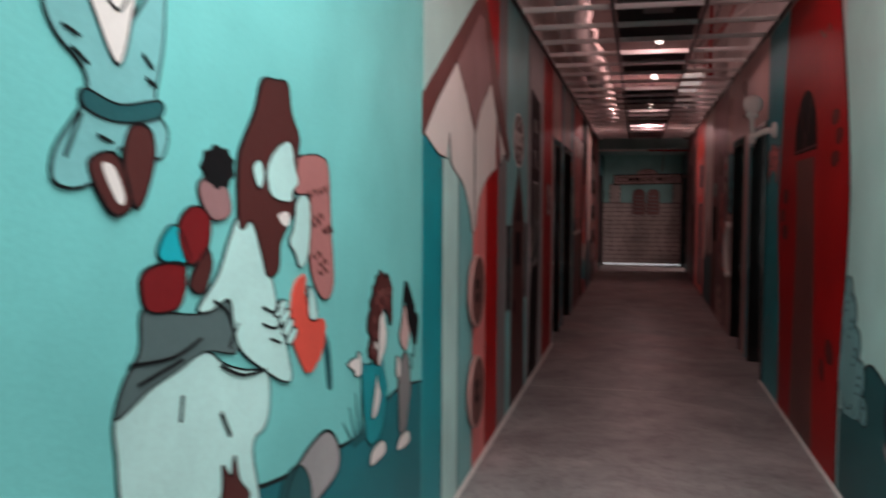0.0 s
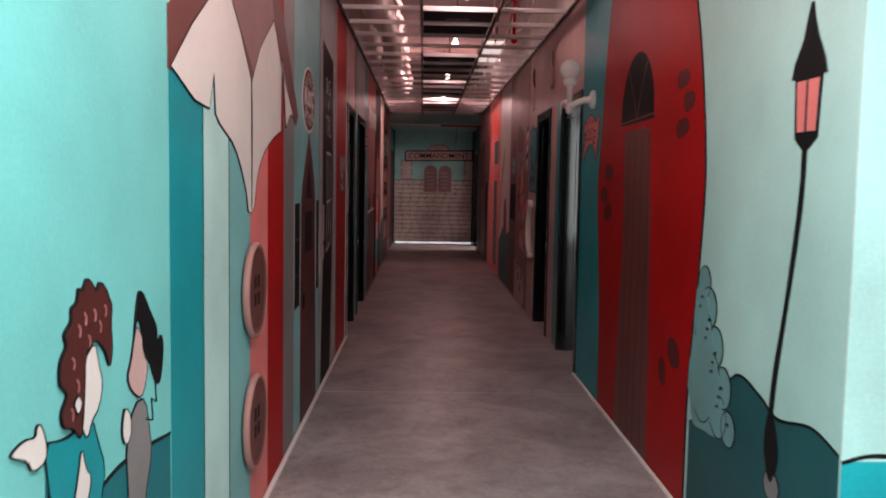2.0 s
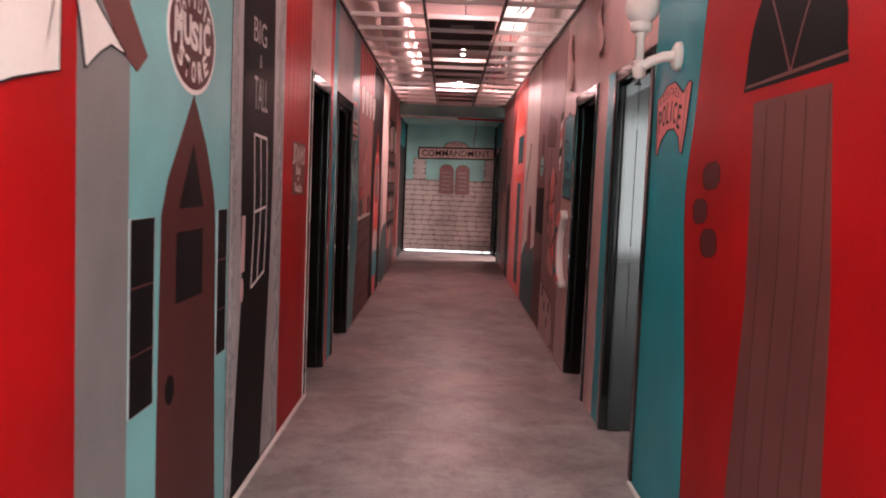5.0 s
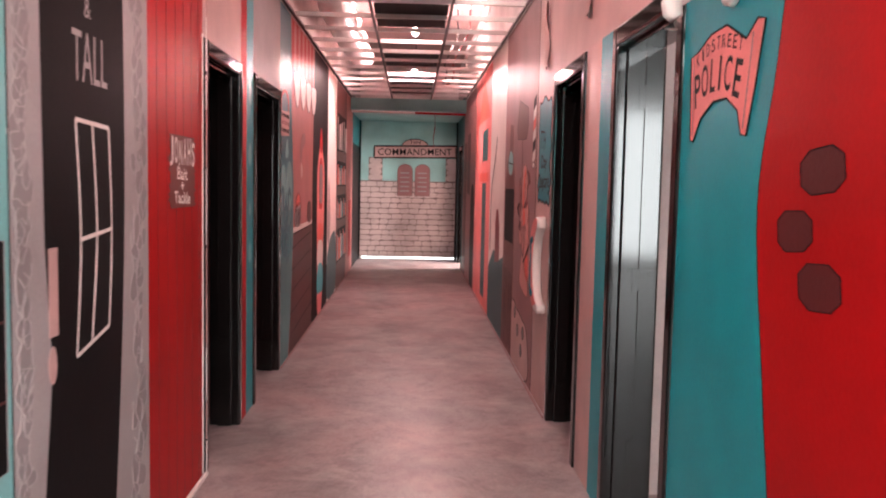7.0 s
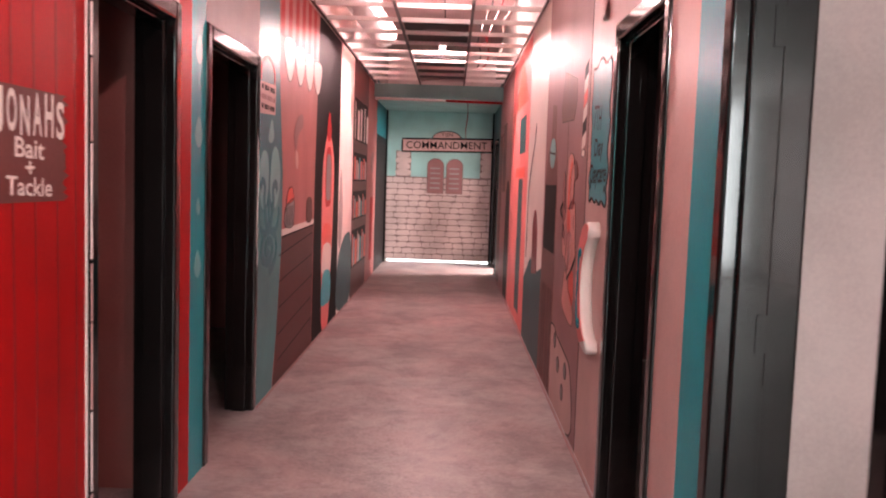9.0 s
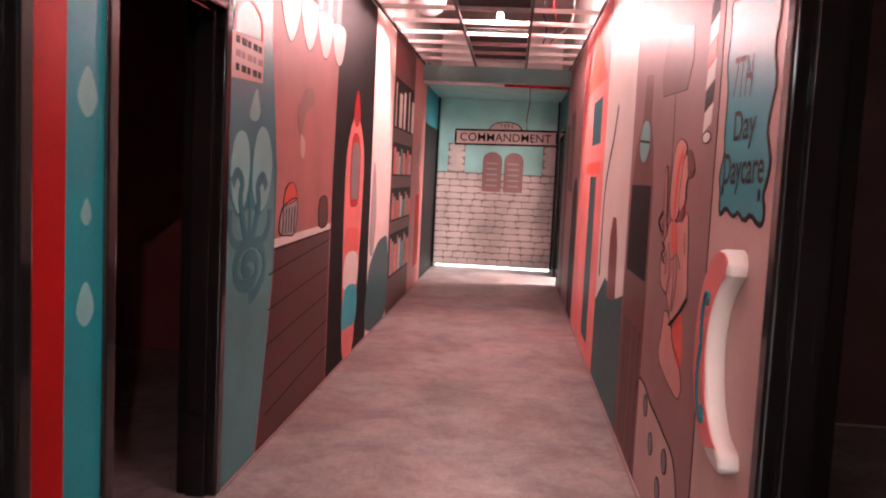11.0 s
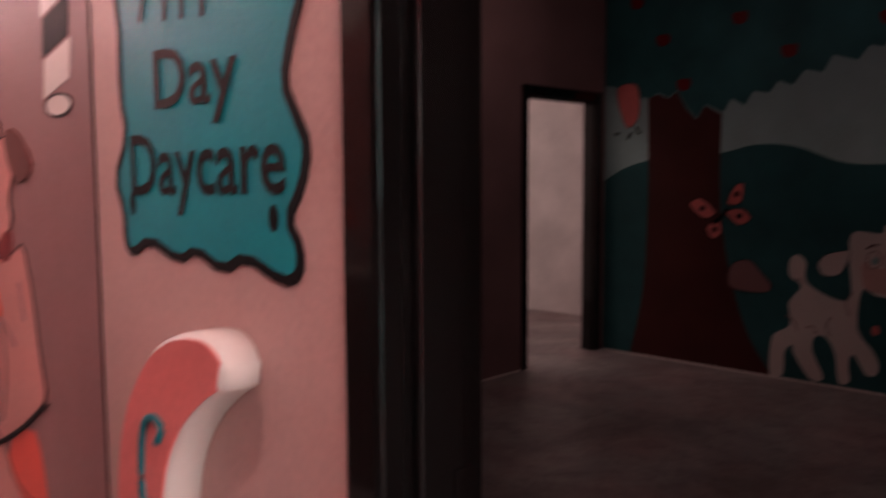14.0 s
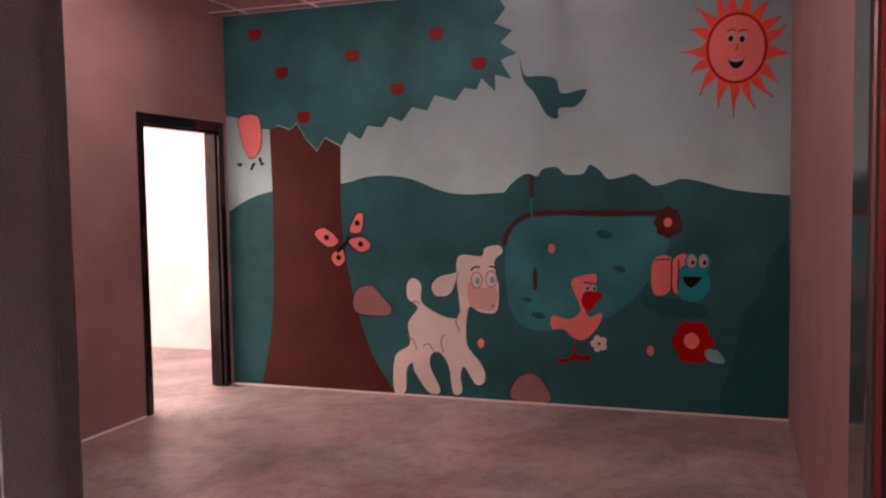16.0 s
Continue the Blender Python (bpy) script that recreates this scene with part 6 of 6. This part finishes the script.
for pts in ([(1.20, 0.66), (1.24, 0.58), (1.21, 0.50)], [(1.34, 0.34), (1.36, 0.42), (1.33, 0.48)], [(1.55, 0.35), (1.58, 0.42), (1.64, 0.46)], [(1.52, 0.69), (1.55, 0.72), (1.58, 0.71)], [(1.42, 0.35), (1.46, 0.40), (1.50, 0.38)]):
    line("fold_stroke", "M", eased(pts, 4), 0.009, 5, MAUVE, meadow)
for a, z in ((0.66, 1.56), (0.64, 0.90)):
    patch("painted_reed", "M", oval(a, z, 0.018, 0.085, 14), 4, BROWN, meadow)
    line("painted_reed_stalk", "M", [(a, z - 0.08), (a + 0.005, z - 0.15), (a - 0.004, z - 0.25)], 0.010, 4, TEALMID, meadow)
for a, z, r in ((0.15, 1.22, 0.06), (0.05, 0.98, 0.045), (0.62, 0.64, 0.05), (0.70, 0.75, 0.035)):
    shape(meadow, "M", "painted_lily_leaf", oval(a, z, r, r * 0.5, 9, 12), TEALDARK, 3, 0)
for k in range(8):
    patch("painted_petal", "M", oval(-0.275 + 0.06 * math.cos(k * math.tau / 8), 1.30 + 0.07 * math.sin(k * math.tau / 8), 0.034, 0.04, 10), 5, BROWN, meadow)
patch("painted_flower_heart", "M", oval(-0.275, 1.30, 0.028, 0.032, 12), 6, PINKP, meadow)
for pts in ([(2.39, 1.22), (2.30, 1.27), (2.18, 1.17), (2.27, 1.12)], [(2.09, 1.24), (2.03, 1.37), (1.97, 1.37), (1.99, 1.24)], [(2.10, 1.17), (1.98, 1.20), (1.91, 1.13), (2.0, 1.08)], [(2.16, 1.12), (2.13, 1.02), (2.20, 0.97), (2.25, 1.05)]):
    shape(meadow, "M", "painted_butterfly_wing", pts, PINKP, 5, 0.008)
    patch("wing_spot", "M", oval(sum(p[0] for p in pts) / 4, sum(p[1] for p in pts) / 4, 0.022, 0.022, 10), 7, BLACK, meadow)
line("butterfly_body", "M", eased([(2.09, 1.20), (2.13, 1.14), (2.20, 1.08)]), 0.03, 6, BLACK, meadow)
shape(meadow, "M", "painted_duck", [(0.38, 0.87), (0.34, 0.92), (0.21, 0.94), (0.22, 0.85), (0.25, 0.81), (0.29, 0.73), (0.26, 0.64), (0.17, 0.67), (0.20, 0.57), (0.29, 0.48), (0.37, 0.49), (0.44, 0.55), (0.52, 0.55), (0.52, 0.64), (0.40, 0.62), (0.33, 0.66), (0.32, 0.71)], PINKP, 4, 0)
shape(meadow, "M", "painted_beak", [(0.28, 0.82), (0.16, 0.80), (0.20, 0.75), (0.26, 0.68), (0.31, 0.74)], RED, 5, 0)
shape(meadow, "M", "painted_feet", [(0.36, 0.48), (0.34, 0.37), (0.25, 0.37), (0.26, 0.33), (0.36, 0.33), (0.48, 0.30), (0.47, 0.33), (0.38, 0.36)], RED, 4, 0)
for pts, m in (([(-0.18, 1.04), (-0.30, 1.06), (-0.29, 0.84), (-0.18, 0.82)], PINKP), ([(-0.30, 1.03), (-0.40, 1.08), (-0.38, 0.84), (-0.31, 0.84)], PINKP), ([(-0.36, 1.0), (-0.52, 0.98), (-0.54, 0.84), (-0.44, 0.76), (-0.34, 0.82)], TEALMID),
               ([(-0.12, 0.80), (-0.34, 0.78), (-0.52, 0.74), (-0.50, 0.66), (-0.28, 0.66), (-0.15, 0.70)], TEALDARK), ([(-0.20, 1.38), (-0.34, 1.36), (-0.36, 1.24), (-0.24, 1.22)], BROWN)):
    shape(meadow, "M", "painted_shrub_shape", pts, m, 4, 0)
for k in range(6):
    ang = k * math.tau / 6
    patch("painted_petal", "M", oval(-0.44 + 0.075 * math.cos(ang), 0.49 + 0.09 * math.sin(ang), 0.065, 0.065, 12), 4, RED, meadow)
patch("painted_flower_heart", "M", oval(-0.43, 0.50, 0.05, 0.055, 14), 5, PINKP, meadow)
shape(meadow, "M", "painted_leaf", [(-0.52, 0.44), (-0.60, 0.44), (-0.64, 0.36), (-0.54, 0.37)], AQUA, 4, 0)
for k in range(5):
    patch("painted_petal", "M", oval(0.19 + 0.035 * math.cos(k * 1.256), 0.455 + 0.035 * math.sin(k * 1.256), 0.026, 0.026, 10), 4, CREAM, meadow)
for a, z in ((0.52, 1.12), (-0.16, 0.42), (1.05, 0.42)):
    patch("painted_bud", "M", oval(a, z, 0.025, 0.035, 10), 4, PINKP, meadow)
shape(meadow, "M", "painted_rock", [(0.82, 0.02), (0.80, 0.15), (0.70, 0.22), (0.60, 0.18), (0.54, 0.02)], MAUVE, 4, 0.006)
shape(meadow, "M", "painted_rock", [(2.05, 0.62), (2.05, 0.78), (1.92, 0.83), (1.82, 0.74), (1.75, 0.66), (1.80, 0.60)], MAUVE, 4, 0.006)
shape(meadow, "M", "painted_bird", [(0.74, 2.46), (0.70, 2.34), (0.58, 2.33), (0.48, 2.30), (0.44, 2.20), (0.27, 2.22), (0.34, 2.11), (0.46, 2.10), (0.47, 2.03), (0.55, 2.06), (0.64, 2.22), (0.71, 2.30)], TEALDARK, 4, 0)
shape(meadow, "M", "painted_hive", [(3.04, 2.14), (2.86, 2.15), (2.84, 1.92), (2.93, 1.82), (3.0, 1.92)], PINKP, 4, 0.006)
for a in (3.06, 2.94, 2.86):
    line("painted_bee", "M", [(a, 1.78 + 0.05 * math.sin(a * 40)), (a - 0.02, 1.77), (a - 0.04, 1.785)], 0.025, 4, BLACK, meadow)
shape(meadow, "M", "painted_bush", [(-1.03, 1.09), (-0.92, 1.07), (-0.87, 0.85), (-0.77, 0.68), (-0.70, 0.4), (-0.62, 0.03), (-1.03, 0.02)], TEALDARK, 3, 0)
random.seed(14)
rays, tips = [], []
for k in range(17):
    ang = k * math.tau / 17 + random.uniform(-0.06, 0.06)
    far, bend = random.uniform(1.55, 1.95), random.uniform(-0.12, 0.12)
    for da, r in ((-0.17, 1.0), (-0.12, 1.22), (-0.02 + bend * 0.6, 1.5), (bend, far), (0.06 + bend * 0.5, 1.45), (0.12, 1.18)):
        rays.append((max(ROOM_Y0 + 0.01, -0.705 + 0.19 * r * math.cos(ang + da)), 2.43 + 0.235 * r * math.sin(ang + da)))
    tips.append((ang + bend, far))
patch("painted_sunburst", "M", rays, 3, ORANGE, meadow)
for ang, far in tips:
    ends = [(max(ROOM_Y0 + 0.012, -0.705 + 0.19 * r * math.cos(ang)), 2.43 + 0.235 * r * math.sin(ang)) for r in (far - 0.16, far - 0.06, far + 0.01)]
    line("ray_tip", "M", ends, 0.012, 4, MAUVE, meadow)
patch("painted_sun_disc", "M", oval(-0.705, 2.43, 0.175, 0.215, 32), 4, PINKP, meadow)
line("painted_sun_ring", "M", oval(-0.705, 2.43, 0.18, 0.22, 32), 0.020, 5, RED, meadow, closed=True)
for a, look_z in ((-0.675, 2.505), (-0.745, 2.497)):
    patch("painted_eye", "M", oval(a, look_z, 0.030, 0.034, 16), 6, PALEPINK, meadow)
    patch("painted_pupil", "M", oval(a + 0.006, look_z - 0.012, 0.016, 0.020, 14), 7, BLACK, meadow)
    line("painted_brow", "M", eased([(a + 0.028, look_z + 0.036), (a, look_z + 0.046), (a - 0.028, look_z + 0.036)], 3), 0.008, 7, RED, meadow)
line("painted_nose", "M", eased([(-0.70, 2.455), (-0.715, 2.43), (-0.695, 2.42)], 3), 0.008, 6, RED, meadow)
patch("painted_mouth", "M", [(-0.655, 2.365), (-0.70, 2.352), (-0.755, 2.365), (-0.745, 2.325), (-0.715, 2.298), (-0.685, 2.302), (-0.662, 2.33)], 6, BLACK, meadow)
patch("painted_teeth", "M", [(-0.66, 2.364), (-0.70, 2.352), (-0.75, 2.364), (-0.745, 2.35), (-0.70, 2.338), (-0.665, 2.35)], 7, PALEPINK, meadow)
# faces of the animals
for a, z in ((1.075, 0.885), (0.965, 0.895)):
    patch("painted_eye", "M", oval(a, z, 0.042, 0.058, 16), 6, CREAM, meadow)
    line("eye_ring", "M", oval(a, z, 0.042, 0.058, 16), 0.008, 7, MAUVE, meadow, closed=True)
    patch("painted_pupil", "M", oval(a - 0.008, z - 0.006, 0.018, 0.026, 12), 7, AQUA, meadow)
line("painted_brow", "M", eased([(1.12, 0.955), (1.08, 0.985), (1.05, 0.975)], 3), 0.016, 7, BROWN, meadow)
line("painted_brow", "M", eased([(0.98, 0.985), (0.95, 0.985), (0.93, 0.965)], 3), 0.012, 7, BROWN, meadow)
patch("painted_nostril", "M", oval(0.955, 0.70, 0.014, 0.008, 8), 6, MAUVE, meadow)
for a in (0.275, 0.225):
    patch("painted_eye", "M", oval(a, 0.845, 0.022, 0.026, 12), 6, PALEPINK, meadow)
    patch("painted_pupil", "M", oval(a - 0.006, 0.84, 0.009, 0.012, 10), 7, BLACK, meadow)
line("painted_brow", "M", eased([(0.30, 0.885), (0.26, 0.88), (0.20, 0.87)], 3), 0.010, 7, BROWN, meadow)
for a in (-0.43, -0.505):
    patch("painted_bulge", "M", oval(a, 1.03, 0.045, 0.065, 14), 5, TEALMID, meadow)
    patch("painted_eye", "M", oval(a, 1.04, 0.030, 0.045, 14), 6, PALEPINK, meadow)
    patch("painted_pupil", "M", oval(a - 0.008, 1.03, 0.011, 0.018, 10), 7, BLACK, meadow)
patch("painted_mouth", "M", [(-0.37, 0.935), (-0.50, 0.935), (-0.46, 0.88), (-0.42, 0.855), (-0.385, 0.89)], 6, BLACK, meadow)
for pts in ([(-0.19, 1.04), (-0.24, 1.05), (-0.29, 1.05)], [(-0.30, 1.05), (-0.30, 0.94), (-0.295, 0.84)], [(-0.345, 1.05), (-0.345, 0.93), (-0.34, 0.85)]):
    line("fold_stroke", "M", eased(pts, 3), 0.010, 6, BROWN, meadow)

# ---- room: ceiling grid, bead and skirting ----
bm = bmesh.new()
for k in range(9):
    x = RX + THICK + 0.05 + k * 0.61
    box(bm, (x - 0.012, ROOM_Y0, 2.945), (x + 0.012, ROOM_Y1, 2.95))
for k in range(7):
    y = ROOM_Y0 + 0.3 + k * 0.61
    box(bm, (RX + THICK, y - 0.012, 2.951), (ROOM_X, y + 0.012, 2.956))
tagged(part("ceiling_room_grid", bm, BAR), "white metal ceiling grid of the room", "ceiling grid", kind="structure")
for x, y in ((4.55, 2.3), (3.4, 0.5)):
    panel = thing("ceiling_light_panel", (x, y, 2.96), "lit white light panel in the room's ceiling grid", "ceiling light", "room lights")
    part("tray", boxes(((x - 0.28, y - 0.28, 3.0), (x + 0.28, y + 0.28, 3.05))), WHITEPLASTIC, panel)
    part("diffuser", boxes(((x - 0.27, y - 0.27, 2.96), (x + 0.27, y + 0.27, 2.985))), ROOMGLOW, panel)
bm = bmesh.new()
for k in range(9):
    for j in range(7):
        if k > 2:
            continue
        x, y = RX + THICK + 0.07 + k * 0.61, ROOM_Y0 + 0.32 + j * 0.61
        box(bm, (x, y, 2.958), (min(x + 0.57, ROOM_X - 0.01), min(y + 0.57, ROOM_Y1 - 0.01), 2.97))
tagged(part("ceiling_room", bm, paint("ceiling_tile", (0.74, 0.68, 0.66), 0.8)), "pale ceiling tiles with gaps", "ceiling", kind="structure")
tagged(part("baseboard_room", boxes(((RX + THICK, ROOM_Y1 - 0.012, 0), (5.09, ROOM_Y1 - 0.001, 0.012)), ((ROOM_X - 0.03, ROOM_Y0, 0), (ROOM_X - 0.021, ROOM_Y1 - 0.02, 0.014))), CREAM),
       "thin pale bead along the room's floor edge", "baseboard", kind="structure")
# thin pale bead of sealant along the passage floor edges
tagged(part("baseboard_left", boxes(((LX + 0.012, -6.1, 0), (LX + 0.030, DOOR_A[0] - 0.03, 0.012))), CREAM), "thin pale sealant line at the floor", "baseboard", kind="structure")
tagged(part("baseboard_right", boxes(((RX - 0.030, -6.2, 0), (RX - 0.014, DOOR_D[0] - 0.03, 0.012))), CREAM), "thin pale sealant line at the floor", "baseboard", kind="structure")
for x0, x1 in ((LX + 0.012, LX + 0.020), (RX - 0.022, RX - 0.014)):
    start_y = DOOR_B[1] + 0.03 if x0 < 0 else DOOR_C[1] + 0.03
    tagged(part("baseboard_bead", boxes(((x0, start_y, 0), (x1, 8.7, 0.006))), MAUVE), "thin dusty sealant line at the floor", "baseboard", kind="structure")
for y in (JOINT_Y,):
    tagged(part("floor_joint", boxes(((LX + 0.04, y, 0.0002), (RX - 0.04, y + 0.012, 0.0022))), paint("joint_filler", (0.50, 0.46, 0.44), 0.7)), "narrow pale control joint across the slab", "floor joint", kind="structure")
# dark steel post beside the wall's free end
post_frame = thing("steel_post", (RX + 0.30, POST_Y, 0), "black enamelled steel post at the wall's end", "post")
part("face", soften(boxes(((RX + 0.273, POST_Y - 0.01, 0), (RX + 0.325, POST_Y + 0.26, DECK - 0.7))), 0.006), JAMB, post_frame)
# worn cream bead down the red front's edge beside the doorway
bead = thing("corner_bead", (LX, DOOR_A[0] - 0.026, 0), "worn cream corner bead beside the black door frame", "corner bead")
random.seed(21)
z = 0.0
while z < 2.25:
    h = random.uniform(0.12, 0.4)
    wide = random.uniform(0.004, 0.009)
    part("strip", boxes(((LX + 0.019, DOOR_A[0] - 0.024 - wide, z), (LX + 0.0225, DOOR_A[0] - 0.0235, min(z + h, 2.28)))), CREAM if random.random() < 0.75 else PALEPINK, bead)
    z += h + random.uniform(0.001, 0.02)
